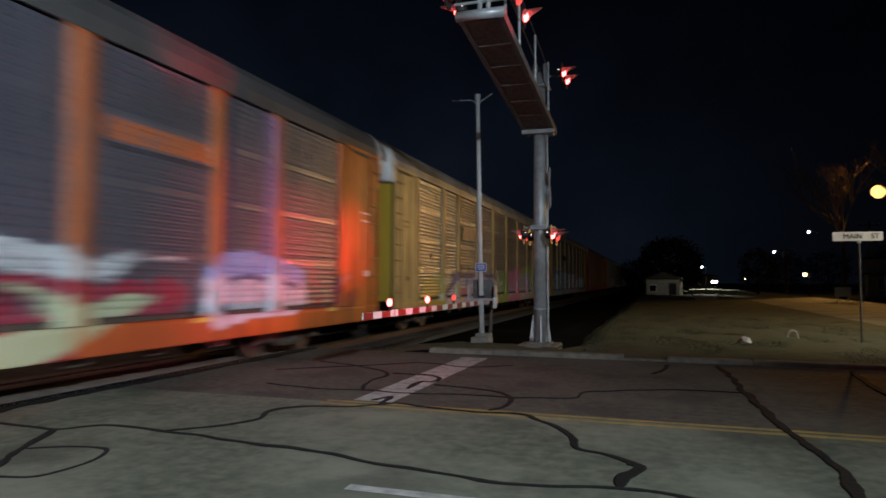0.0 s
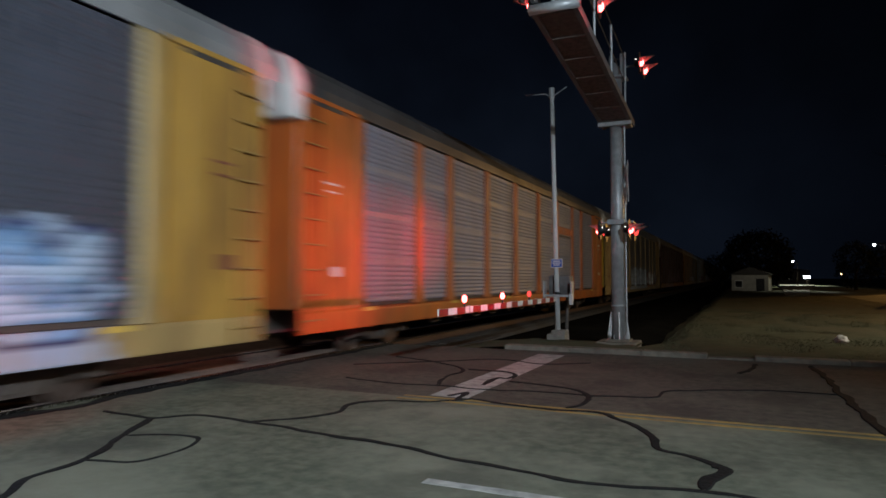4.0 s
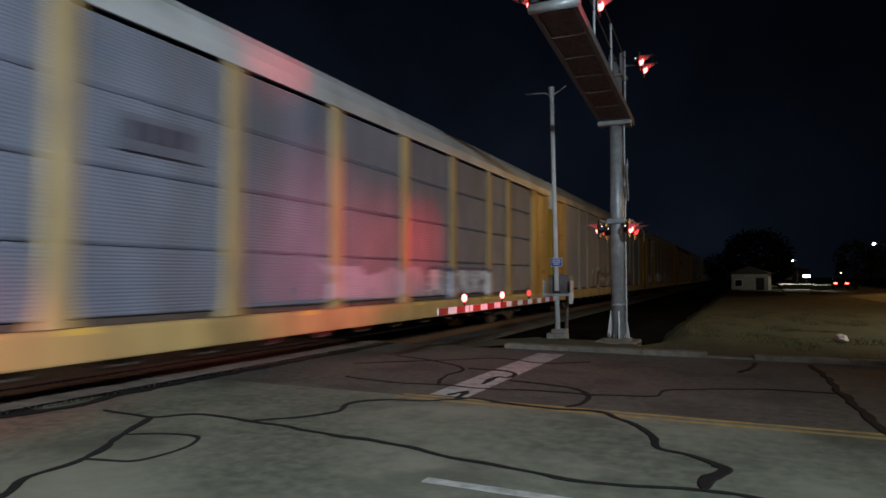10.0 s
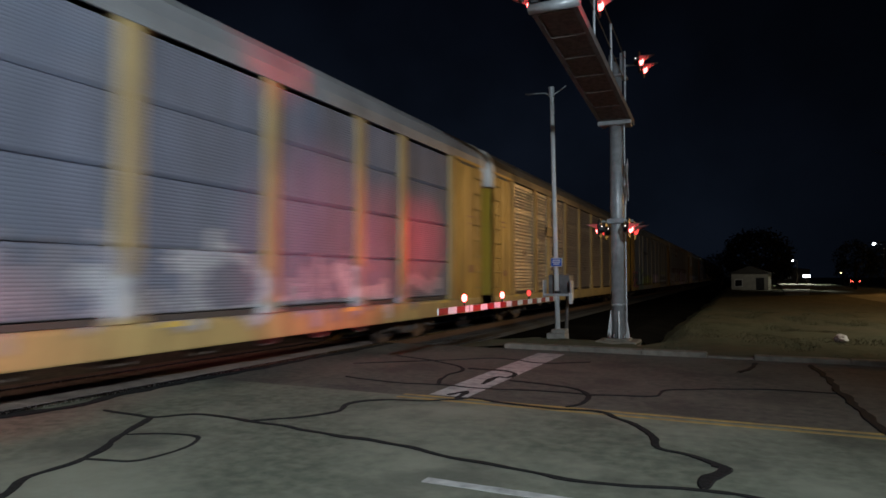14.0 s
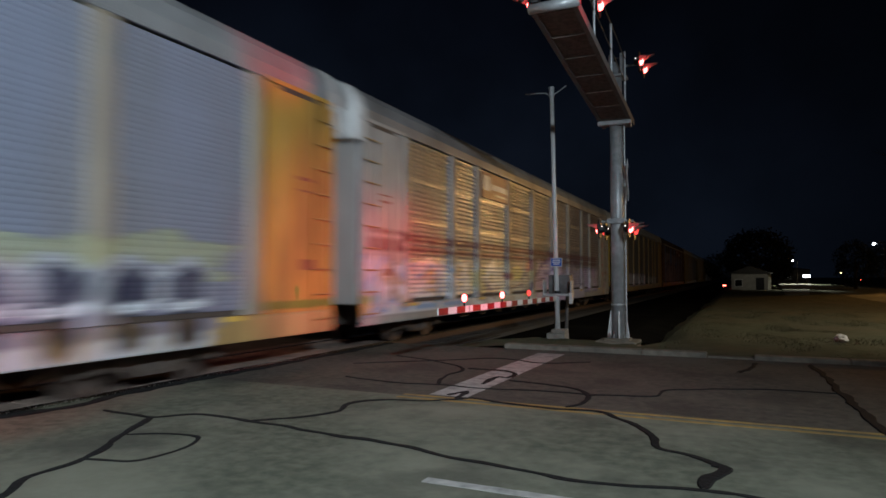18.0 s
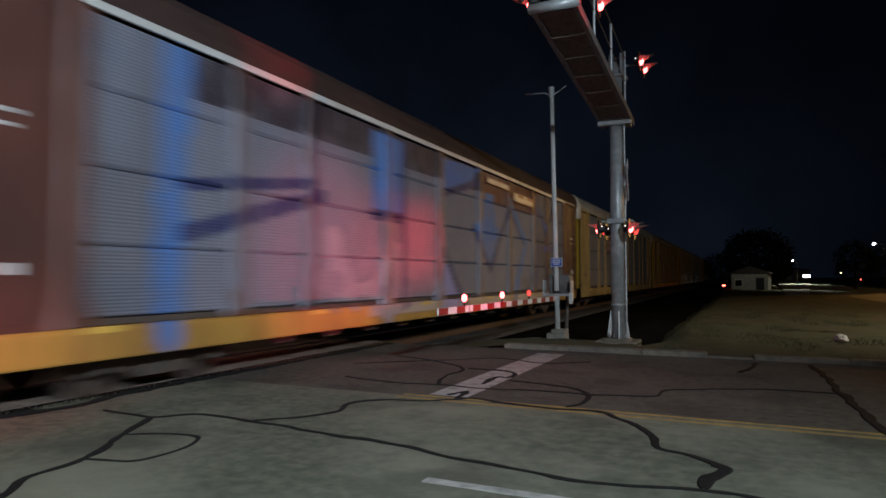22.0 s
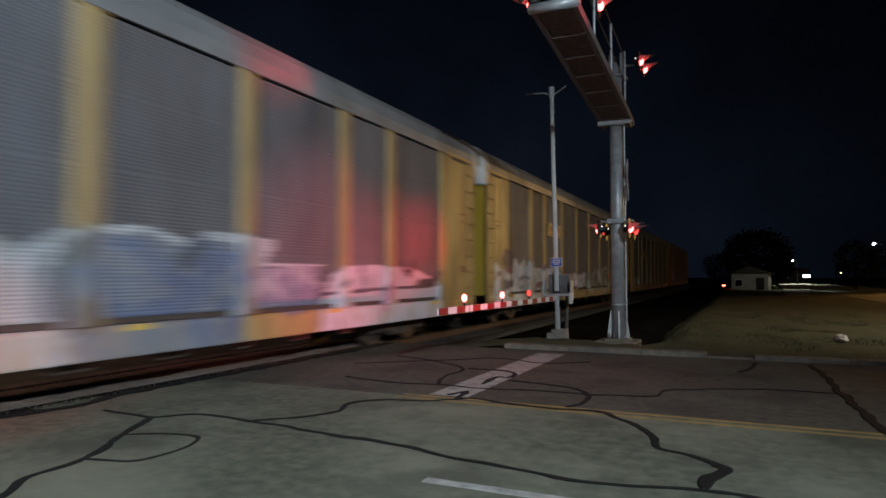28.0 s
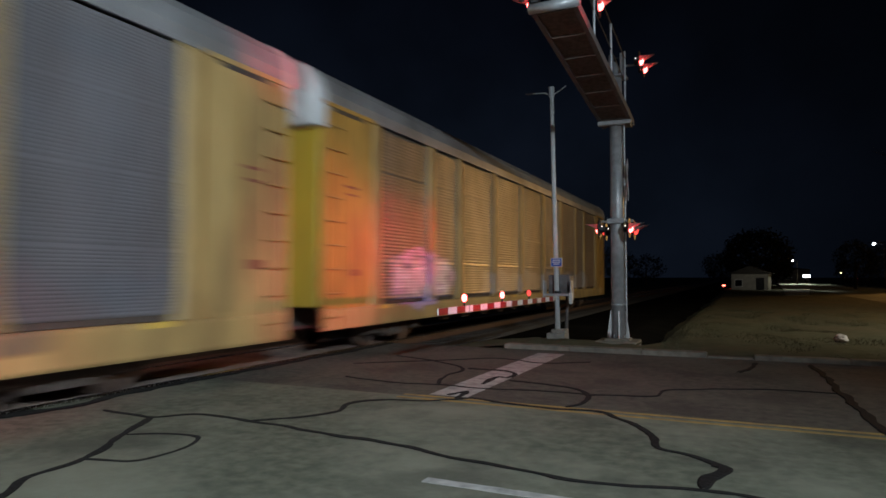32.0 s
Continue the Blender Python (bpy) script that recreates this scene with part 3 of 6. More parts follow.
def gate():
    x, y = GATE
    t = holder("crossing_gate", Matrix.Identity(4), "lowered red and white crossing gate on a white pole", "crossing gate")
    part("footing", box(B(), x - 0.24, x + 0.24, y - 0.24, y + 0.24, -0.4, 0.16, 0.02), PALE_STONE, t, "concrete foundation block")
    part("footing_step", box(B(), x - 0.13, x + 0.24, y - 0.2, y + 0.2, 0.16, 0.26, 0.015), PALE_STONE, t)
    top = (x - 0.12, y, 6.62)
    smooth(part("pole", rod(B(), (x, y, 0.26), top, 0.068, 0.052, 18), WHITE_PAINT, t))
    part("pole_cap", rod(B(), (top[0], y, 6.4), (top[0], y, 6.66), 0.075, seg=14), GALV, t)
    for s, ln, dz in ((-1, 0.72, 0.0), (1, 0.40, 0.10)):
        b = B()
        pts = [(0, 0), (0.18, 0.10), (ln, 0.13 + dz)]
        for (a, az), (c, cz) in zip(pts, pts[1:]):
            rod(b, (top[0] + s * a, y, 6.42 + az), (top[0] + s * c, y, 6.42 + cz), 0.016, seg=8)
        part("top_arm", b, GALV, t)
    # emergency notice
    notice = part("notice_board", box(B(), x - 0.155, x + 0.155, y - 0.085, y - 0.075, 1.88, 2.11, 0.004), SIGN_WHITE, t, "blue notice with a white border")
    part("notice_field", box(B(), x - 0.14, x + 0.14, y - 0.0895, y - 0.0855, 1.895, 2.095), SIGN_BLUE, notice, "blue field")
    for z, w in ((2.05, 0.10), (2.0, 0.11), (1.95, 0.08)):
        part("lettering_bar", box(B(), x - w, x + w, y - 0.093, y - 0.09, z - 0.012, z + 0.012), SIGN_WHITE, notice)
    for z in (1.92, 2.07):
        part("clamp", rod(B(), (x, y, z - 0.02), (x, y, z + 0.02), 0.075, seg=12), GALV, t)
    # drive
    part("gate_drive", box(B(), x - 0.27, x + 0.29, y + 0.10, y + 0.50, 1.16, 1.67, 0.02), DRIVE_GREY, t, "grey gate machine housing")
    part("drive_door", box(B(), x + 0.29, x + 0.302, y + 0.14, y + 0.46, 1.2, 1.62, 0.005), DRIVE_GREY, t)
    part("drive_post", rod(B(), (x + 0.15, y + 0.3, 0.0), (x + 0.19, y + 0.3, 1.16), 0.045, seg=14), DARK_STEEL, t)
    part("support_bar", box(B(), x - 0.36, x + 0.40, y - 0.10, y - 0.075, 1.12, 1.18, 0.005), GALV, t)
    for dx in (-0.34, 0.38):
        part("counterweight_arm", box(B(), x + dx - 0.02, x + dx + 0.02, y - 0.13, y + 0.12, 1.0, 1.52, 0.005), GALV, t)
    part("counterweight", box(B(), x + 0.34, x + 0.42, y - 0.16, y - 0.04, 0.92, 1.2, 0.01), WHITE_PAINT, t, "white counterweight")
    part("band", rod(B(), (x, y, 1.18), (x, y, 1.25), 0.08, seg=14), BLACK_METAL, t)
    # arm along the track
    ya, yb, z = y - 0.1, 9.36, 1.06
    arm = part("gate_arm", box(B(), x - 0.02, x + 0.006, yb, ya, z - 0.055, z + 0.055, 0.004), GATE_WHITE, t, "long gate arm with red and white stripes")
    n = 20
    for i in range(n):
        y0 = yb + (ya - yb) * i / n
        part("stripe", box(B(), x + 0.0065, x + 0.0105, y0 + 0.004, y0 + (ya - yb) / n - 0.004, z - 0.054, z + 0.054), GATE_RED if i % 2 == 0 else GATE_WHITE, arm, "red stripe" if i % 2 == 0 else "white stripe")
    for yy in (10.64, 12.97, 14.84):
        part("arm_splice", box(B(), x - 0.03, x + 0.013, yy - 0.03, yy + 0.03, z - 0.065, z + 0.065, 0.004), GALV, arm)
    for i, yy in enumerate((10.43, 12.41, 14.22)):
        part("lamp_stem", rod(B(), (x, yy, z + 0.05), (x, yy, z + 0.13), 0.02, seg=8), BLACK_METAL, arm)
        b = B()
        bmesh.ops.create_uvsphere(b, u_segments=14, v_segments=10, radius=0.062, matrix=Matrix.Translation((x, yy, z + 0.19)) @ Matrix.Diagonal((0.7, 1, 1.1, 1)))
        part("arm_lamp", b, LENS_RED if i < 2 else LENS_DIM, arm, "glowing red arm lamp")
    return t


gate()


# unseen signal body, added where the near red light stands
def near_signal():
    t = holder("crossing_signal", Matrix.Identity(4), "assumed near crossing signal out of view, added at its red light", "railway signal")
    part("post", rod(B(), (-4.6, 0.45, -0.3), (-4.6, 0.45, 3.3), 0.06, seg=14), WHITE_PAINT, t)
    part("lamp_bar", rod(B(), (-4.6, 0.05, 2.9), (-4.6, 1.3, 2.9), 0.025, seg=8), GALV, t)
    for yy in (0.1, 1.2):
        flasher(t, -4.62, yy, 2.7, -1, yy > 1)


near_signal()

# ---------------------------------------------------------------- distance
def foliage_tree(name, at, height, width, label, seed, clumps=420, trunk=0.25):
    rnd = random.Random(seed)
    t = holder(name, Matrix.Translation(at), label, "tree")
    b = B()
    rod(b, (0, 0, -0.4), (0, 0, height * 0.55), trunk, trunk * 0.4, 9)
    for i in range(7):
        a, z = rnd.uniform(0, 6.28), height * rnd.uniform(0.25, 0.6)
        rod(b, (0, 0, z), (math.cos(a) * width * 0.3, math.sin(a) * width * 0.3, z + height * 0.2), trunk * 0.35, trunk * 0.1, 6)
    part("trunk", b, BARK, t)
    v, f = [], []
    for _ in range(clumps):
        u, a = rnd.uniform(-1, 1), rnd.uniform(0, 6.28)
        r = rnd.uniform(0.55, 1.0) ** 0.6
        lump = 0.82 + 0.3 * noise.noise((math.cos(a) * 1.8, math.sin(a) * 1.8, u * 2.0 + seed))
        q = math.sqrt(1 - u * u)
        c = Vector((math.cos(a) * q * width / 2 * r * lump, math.sin(a) * q * width / 2 * r * lump, height * (0.5 + 0.48 * u * r * lump)))
        for _ in range(7):
            d = Vector((rnd.gauss(0, 1), rnd.gauss(0, 1), rnd.gauss(0, 0.8))) * width * 0.035
            s = width * rnd.uniform(0.02, 0.05)
            e1 = Vector((rnd.uniform(-1, 1), rnd.uniform(-1, 1), rnd.uniform(-1, 1))).normalized() * s
            e2 = Vector((rnd.uniform(-1, 1), rnd.uniform(-1, 1), rnd.uniform(-1, 1))).normalized() * s
            i = len(v)
            v += [tuple(c + d), tuple(c + d + e1), tuple(c + d + e2)]
            f.append((i, i + 1, i + 2))
    me = bpy.data.meshes.new("crown")
    me.from_pydata(v, [], f)
    me.materials.append(LEAF_DARK)
    link("crown", me, t)
    return t


foliage_tree("broad_tree", (2.4, 116.5, 0), 10.2, 12.5, "dark broad evergreen tree against the night sky", 3, 700, 0.35)
foliage_tree("narrow_tree", (13.6, 99.0, 0), 7.2, 6.2, "dark narrow evergreen tree beside the street", 4, 420)
foliage_tree("narrow_tree", (-3.6, 150.0, 0), 7.5, 9.0, "dark shrubby tree beyond the shed", 6, 360)
foliage_tree("narrow_tree", (8.3, 185.0, 0), 6.0, 9.0, "dark far tree behind the lit lot", 8, 300)
for i in range(9):
    foliage_tree("far_tree", (-19 - 7 * i + 2 * (i % 3), 150 - 9 * i, 0), 7 + (i * 37 % 5), 9.5, "dark far tree beyond the track", 20 + i, 200)
for i in range(4):
    foliage_tree("far_tree", (26 + 9 * i, 150 + 6 * (i % 2), 0), 8.5 + (i % 3), 11, "dark far tree beyond the side street", 40 + i, 240)


def bare_tree(at, height, seed):
    rnd = random.Random(seed)
    t = holder("bare_tree", Matrix.Translation(at), "leafless winter tree lit orange by the street lamp", "tree")
    trunk, twigs = B(), B()

    def grow(p, d, ln, r, level):
        q = p + d * ln
        rod(trunk if level < 2 else twigs, p, q, r, r * 0.62, 7 if level < 2 else 4, caps=False)
        if level == 5:
            return
        for _ in range(3 if level < 4 else 4):
            nd = (d + Vector((rnd.uniform(-1, 1), rnd.uniform(-1, 1), rnd.uniform(-0.3, 0.7))) * 0.75).normalized()
            grow(p + d * ln * rnd.uniform(0.55, 1.0), nd, ln * rnd.uniform(0.58, 0.8), r * 0.56, level + 1)
    grow(Vector((0, 0, -0.4)), Vector((0.03, 0, 1)).normalized(), height * 0.3, 0.32, 0)
    part("trunk", trunk, BARK, t)
    part("crown", twigs, TWIG, t, "many fine bare twigs")
    return t


bare_tree((22.0, 91.0, 0), 24, 11)
bare_tree((25.6, 88.0, 0), 25, 15)
bare_tree((37.0, 95.0, 0), 16, 12)


def house(name, m, w, d, h, roof_h, label, windows, columns=0):
    t = holder(name, m, label, "building")
    part("wall", box(B(), -w / 2, w / 2, 0, d, -0.4, h), HOUSE_WALL, t)
    b = B()
    prism(b, [(-w / 2 - 0.3, h), (w / 2 + 0.3, h), (0, h + roof_h)], "y", -0.3, d + 0.3)
    part("roof", b, HOUSE_ROOF, t, "dark pitched roof")
    for (x, z, ww, hh) in windows:
        win = part("window", box(B(), x - ww / 2, x + ww / 2, -0.05, -0.004, z, z + hh, 0.01), SIGN_WHITE, t)
        part("pane", box(B(), x - ww / 2 + 0.07, x + ww / 2 - 0.07, -0.058, -0.052, z + 0.07, z + hh - 0.07), GLASS_DARK, win)
    part("door", box(B(), w / 2 - 1.3, w / 2 - 0.4, -0.05, -0.004, -0.3, 1.8, 0.01), CAR_PAINT, t)
    if columns:
        part("porch_roof", box(B(), -w / 2, w / 2, -2.0, -0.02, 2.5, 2.7, 0.02), HOUSE_ROOF, t)
        part("porch_floor", box(B(), -w / 2, w / 2, -2.0, -0.02, -0.4, 0.1, 0.02), KERB, t)
        for i in range(columns):
            x = -w / 2 + 0.3 + i * (w - 0.6) / (columns - 1)
            part("column", rod(B(), (x, -1.8, 0.1), (x, -1.8, 2.5), 0.13, 0.11, 12), SIGN_WHITE, t, "white porch column")
    return t


house("shed", pose(1.0, 86.0, -0.3, 0, 0, -8), 4.0, 3.4, 2.3, 0.9, "small pale clad shed beside the track", [(-1.2, 0.7, 0.9, 0.9)])
house("house", pose(26.5, 82.0, 0, 0, 0, -16), 9.0, 8.0, 4.2, 2.2, "dark house with white porch columns", [(-2.8, 0.8, 1.0, 1.4), (0.2, 0.8, 1.0, 1.4)], 6)
house("warehouse", pose(9.0, 200.0, 0, 0, 0, -3), 16.0, 10.0, 3.6, 1.0, "low pale building behind a lit yard", [(-5, 0.8, 1.6, 1.2), (-1, 0.8, 1.6, 1.2), (3, 0.8, 1.6, 1.2)])


def street_lamp(at, height, reach, mat, label, head=0.3):
    t = holder("street_lamp", Matrix.Translation((at[0], at[1], 0)), label, "street lamp")
    part("pole", rod(B(), (reach, 0, -0.4), (reach, 0, height), 0.10, 0.06, 10), BARK, t)
    part("arm", rod(B(), (reach, 0, height - 0.3), (0, 0, height + 0.1), 0.035, seg=8), GALV, t)
    part("head", box(B(), -0.3, 0.3, -0.15, 0.15, height + 0.03, height + 0.16, 0.03), BOX_GREY, t)
    b = B()
    bmesh.ops.create_uvsphere(b, u_segments=14, v_segments=8, radius=head, matrix=Matrix.Translation((0, 0, height - 0.12)))
    part("bulb", b, mat, t, "glowing lamp glass")
    return t


# globe far wider than a lamp glass: the glare is built as a sphere
street_lamp((29.5, 103.2), 14.3, 1.8, SODIUM_GLOW, "street lamp with an orange globe widened to its glare", 0.9)
# lamp bodies out of view, added where unseen lights stand
street_lamp((9.5, -6.2), 8.1, 1.6, COOL_GLOW, "street lamp out of view over the near pavement, its body added", 0.14)
street_lamp((13.0, 16.0), 9.9, 5.2, WARM_GLOW, "unseen street lamp body added at the corner for the lawn's fill light", 0.14)
# body added for the fill light across the track
street_lamp((-21.0, 9.0), 7.6, -1.6, WARM_GLOW, "unseen street lamp body added at the fill light across the track", 0.14)
street_lamp((27.2, 134.7), 11.1, 1.5, COOL_GLOW, "far street lamp with cool white light", 0.20)
street_lamp((21.1, 132.9), 7.4, 1.5, COOL_GLOW, "far street lamp with cool white light", 0.22)
street_lamp((9.6, 148.0), 5.0, 0.8, COOL_GLOW, "far yard lamp with cool white light", 0.20)
street_lamp((17.6, 89.8), 2.75, 0.5, WARM_GLOW, "low warm lamp beside the street", 0.24)
street_lamp((20.0, 165.0), 2.6, 0.6, WARM_GLOW, "small warm lamp far down the street", 0.16)
lamp("yard_light", "SPOT", (10.4, 152.0, 6.5), 9000, (0.92, 1.0, 0.80), 0.4, (10.5, 151.0, 0.0), 125)
# two spots added to brighten shed front and near yard, without known lamps
lamp("shed_fill_light", "SPOT", (2.4, 79.0, 3.6), 110, (1.0, 0.95, 0.8), 0.2, (1.0, 86.0, 1.2), 60)
lamp("near_yard_fill_light", "SPOT", (7.2, 92.0, 6.0), 1300, (0.95, 1.0, 0.82), 0.4, (6.4, 87.0, 0.0), 70)
yard = tagged(part("yard_surface", prism(B(), [(3.5, 63), (5.3, 63), (7.6, 90), (18, 196), (9.0, 196), (4.6, 88)], "z", -0.5, 0.10), PALE_STONE, None), "pale concrete yard lit by a lamp", "yard", kind="structure")


def yard_sign(at):
    t = holder("lit_sign", Matrix.Translation(at), "small glowing white sign panel on a post", "sign")
    part("post", rod(B(), (0, 0, -0.4), (0, 0, 1.5), 0.06, seg=8), BARK, t)
    part("face", box(B(), -0.6, 0.6, -0.1, 0.1, 1.5, 2.0, 0.05), COOL_GLOW, t, "glowing white panel")


yard_sign((12.2, 150.0, 0))


def utility_pole(at, h):
    t = holder("utility_pole", Matrix.Translation(at), "dark wooden utility pole with crossarms", "utility pole", "utility poles of the street")
    part("pole", rod(B(), (0, 0, -0.4), (0, 0, h), 0.15, 0.10, 10), BARK, t)
    for z in (h - 0.5, h - 1.6):
        part("crossarm", box(B(), -1.1, 1.1, -0.06, 0.06, z - 0.06, z + 0.06, 0.01), BARK, t)
        for x in (-0.95, -0.5, 0.5, 0.95):
            part("insulator", rod(B(), (x, 0, z + 0.06), (x, 0, z + 0.22), 0.04, 0.03, 8), GALV, t)


utility_pole((17.6, 101.0, 0), 6.6)
utility_pole((23.0, 84.0, 0), 8.6)


def street_sign():
    x, y = 5.16, 19.9
    t = holder("street_name_sign", pose(x, y, 0, 0, 0, 0), "street name sign with a white blade on a thin post", "street sign")
    part("post", rod(B(), (0.05, 0, -0.2), (0.05, 0, 2.74), 0.028, seg=10), DARK_STEEL, t)
    blade = part("blade", box(B(), -0.575, 0.60, -0.012, 0.012, 2.74, 2.98, 0.004), SIGN_WHITE, t, "white name blade with dark letters")
    for text, x0 in (("MAIN", -0.10), ("ST", 0.42)):
        cu = bpy.data.curves.new("lettering", "FONT")
        cu.body, cu.size, cu.align_x, cu.align_y, cu.extrude = text, 0.185, "CENTER", "CENTER", 0.002
        tmp = bpy.data.objects.new("lettering_curve", cu)
        scene.collection.objects.link(tmp)
        dg = bpy.context.evaluated_depsgraph_get()
        me = bpy.data.meshes.new_from_object(tmp.evaluated_get(dg))
        bpy.data.objects.remove(tmp)
        me.materials.clear()
        me.materials.append(SIGN_BLACK)
        link("lettering", me, blade, pose(x0, -0.0165, 2.86, 90, 0, 0) @ Matrix.Diagonal((1.0, 1, 1, 1)), "dark capital letters")
    part("bracket", box(B(), 0.01, 0.09, -0.03, 0.03, 2.68, 2.75), GALV, t)


street_sign()


def rock(at, s, label, seed):
    b = B()
    bmesh.ops.create_icosphere(b, subdivisions=3, radius=s)
    for v in b.verts:
        v.co *= 1 + 0.35 * noise.noise(v.co * (2.2 / s) + Vector((seed, 0, 0)))
        v.co.z *= 0.7
    ob = tagged(part("rock", b, WHITE_PAINT, None), label, "rock")
    ob.matrix_world = pose(*at)


rock((2.22, 18.6, 0.1), 0.15, "pale rounded rock on the lawn", 2)
hoop = B()
prev = None
for i in range(9):
    a = math.pi * i / 8
    p = Vector((0.14 * math.cos(a), 0, 0.05 + 0.22 * math.sin(a)))
    if prev:
        rod(hoop, prev, p, 0.025, seg=8)
    prev = p
hoop_ob = tagged(part("edging_hoop", hoop, SIGN_WHITE, None), "small white hoop stuck in the lawn", "garden hoop")
hoop_ob.matrix_world = pose(3.7, 20.6, 0.0)


def yard_board():
    t = holder("lawn_sign", pose(15.2, 63.0, 0, 0, 0, -14), "white lawn sign on two posts", "sign")
    part("board", box(B(), -0.6, 0.6, -0.03, 0.03, 0.45, 1.25, 0.05), SIGN_WHITE, t)
    for x in (-0.4, 0.4):
        part("post", rod(B(), (x, 0.05, -0.4), (x, 0.05, 1.1), 0.05, seg=8), SIGN_WHITE, t)


yard_board()


def far_car(m, label):
    t = holder("car", m, label, "car")
    b = B()
    prism(b, [(-2.2, 0.25), (2.2, 0.25), (2.25, 0.75), (1.2, 0.88), (0.6, 1.4), (-1.3, 1.42), (-1.95, 0.95), (-2.25, 0.85)], "x", -0.86, 0.86)
    part("body", b, CAR_PAINT, t)
    b = B()
    prism(b, [(-2.02, 0.97), (-1.38, 1.38), (-1.36, 1.36), (-1.98, 0.95)], "x", -0.7, 0.7)
    part("rear_window", b, GLASS_DARK, t)
    for x in (-0.62, 0.62):
        part("tail_lamp", box(B(), x - 0.2, x + 0.2, -2.30, -2.22, 0.68, 0.86, 0.02), TAIL_GLOW, t, "glowing red tail lamp")
        for y in (-1.35, 1.35):
            w = part("wheel", rod(B(), (x * 1.18, y, 0.31), (x * 1.42, y, 0.31), 0.31, seg=18), RUBBER, t)
            part("rim", rod(B(), (x * 1.42, y, 0.31), (x * 1.43, y, 0.31), 0.2, seg=14), GALV, w)
    return t


# made-up carrier of a far red light whose true source is unknown
RED_LIGHT_CAR = far_car(pose(1.6, 95.0, -0.3), "car added to carry a far red light out from the shed")
# car out of view, added only to give the low red light a source
far_car(pose(8.7, 14.0, 0, 0, 0, -90), "assumed car out of view, added as source of the low red light")
CAR = far_car(pose(14.0, 70.0, 0), "dark car driving off with red tail lamps lit")

# ---------------------------------------------------------------- the train
SPEED, LENGTH = 16.34, 28.6
SIDE = 1.55
BODY = {
    "yellow": ((0.52, 0.29, 0.055), (0.38, 0.21, 0.05), (0.22, 0.11, 0.04)),
    "tan": ((0.51, 0.355, 0.14), (0.40, 0.27, 0.105), (0.2, 0.12, 0.06)),
    "bright": ((0.60, 0.37, 0.02), (0.50, 0.30, 0.03), (0.3, 0.18, 0.04)),
    # the yellow paint as white lamplight shows it, put into the colour
    "lamp_lit_yellow": ((0.55, 0.375, 0.035), (0.46, 0.31, 0.035), (0.32, 0.22, 0.04)),
    "orange": ((0.55, 0.13, 0.02), (0.42, 0.10, 0.02), (0.2, 0.06, 0.025)),
    "brown": ((0.13, 0.045, 0.032), (0.09, 0.035, 0.028), (0.05, 0.03, 0.025)),
    "faded": ((0.36, 0.30, 0.22), (0.30, 0.25, 0.19), (0.2, 0.16, 0.12)),
    "white": ((0.40, 0.39, 0.37), (0.32, 0.31, 0.30), (0.24, 0.22, 0.20)),
}
STEEL = {k: shade(k + "_car_paint", a, 0.5, 0.0, color2=b, scale=3.0, amount=0.9, bump=0.15, bump_scale=25, dirt=d, dirt_scale=0.9, dirt_amount=0.75, stain=tuple(v * 0.55 for v in d), stain_scale=2.3, stain_amount=0.35, paint=True, streak=0.3) for k, (a, b, d) in BODY.items()}
PLAIN = {k: shade(k + "_car_paint_plain", a, 0.5, 0.0, color2=b, scale=3.0, amount=0.9, bump=0.15, bump_scale=25, dirt=d, dirt_scale=0.9, dirt_amount=0.75, streak=0.25) for k, (a, b, d) in BODY.items()}
SCREEN = {
    "cool": shade("galvanised_screen", (0.285, 0.305, 0.395), 0.30, 0.76, color2=(0.22, 0.235, 0.295), scale=2.5, amount=0.7, dirt=(0.20, 0.19, 0.19), dirt_scale=0.8, dirt_amount=0.4, rvar=0.03, paint=True, streak=0.3),
    "dull": shade("weathered_screen", (0.22, 0.21, 0.205), 0.34, 0.5, rvar=0.03, color2=(0.13, 0.12, 0.115), scale=2.5, amount=0.9, dirt=(0.11, 0.085, 0.07), dirt_scale=0.7, dirt_amount=0.7, paint=True, streak=0.3),
    "pale": shade("pale_screen", (0.255, 0.275, 0.36), 0.46, 0.12, rvar=0.03, color2=(0.22, 0.235, 0.29), scale=2.5, amount=0.8, dirt=(0.2, 0.19, 0.18), dirt_scale=0.8, dirt_amount=0.5, paint=True, streak=0.3),
}
SCREEN.update({k + "_fine": shade(k + "_ribbed_panel", a, 0.6, 0.12, color2=b, scale=2.5, amount=0.9, dirt=d, dirt_scale=0.8, dirt_amount=0.65, paint=True, streak=0.3) for k, a, b, d in (
    ("cool", (0.20, 0.215, 0.275), (0.145, 0.153, 0.195), (0.115, 0.11, 0.115)), ("dull", (0.175, 0.175, 0.19), (0.12, 0.117, 0.125), (0.11, 0.09, 0.083)), ("pale", (0.36, 0.38, 0.45), (0.28, 0.29, 0.32), (0.2, 0.19, 0.18)), ("rust", (0.135, 0.124, 0.142), (0.082, 0.073, 0.080), (0.085, 0.050, 0.046)), ("warm", (0.180, 0.164, 0.146), (0.125, 0.110, 0.096), (0.11, 0.088, 0.074)), ("mid", (0.25, 0.265, 0.33), (0.19, 0.20, 0.245), (0.14, 0.135, 0.14)))})
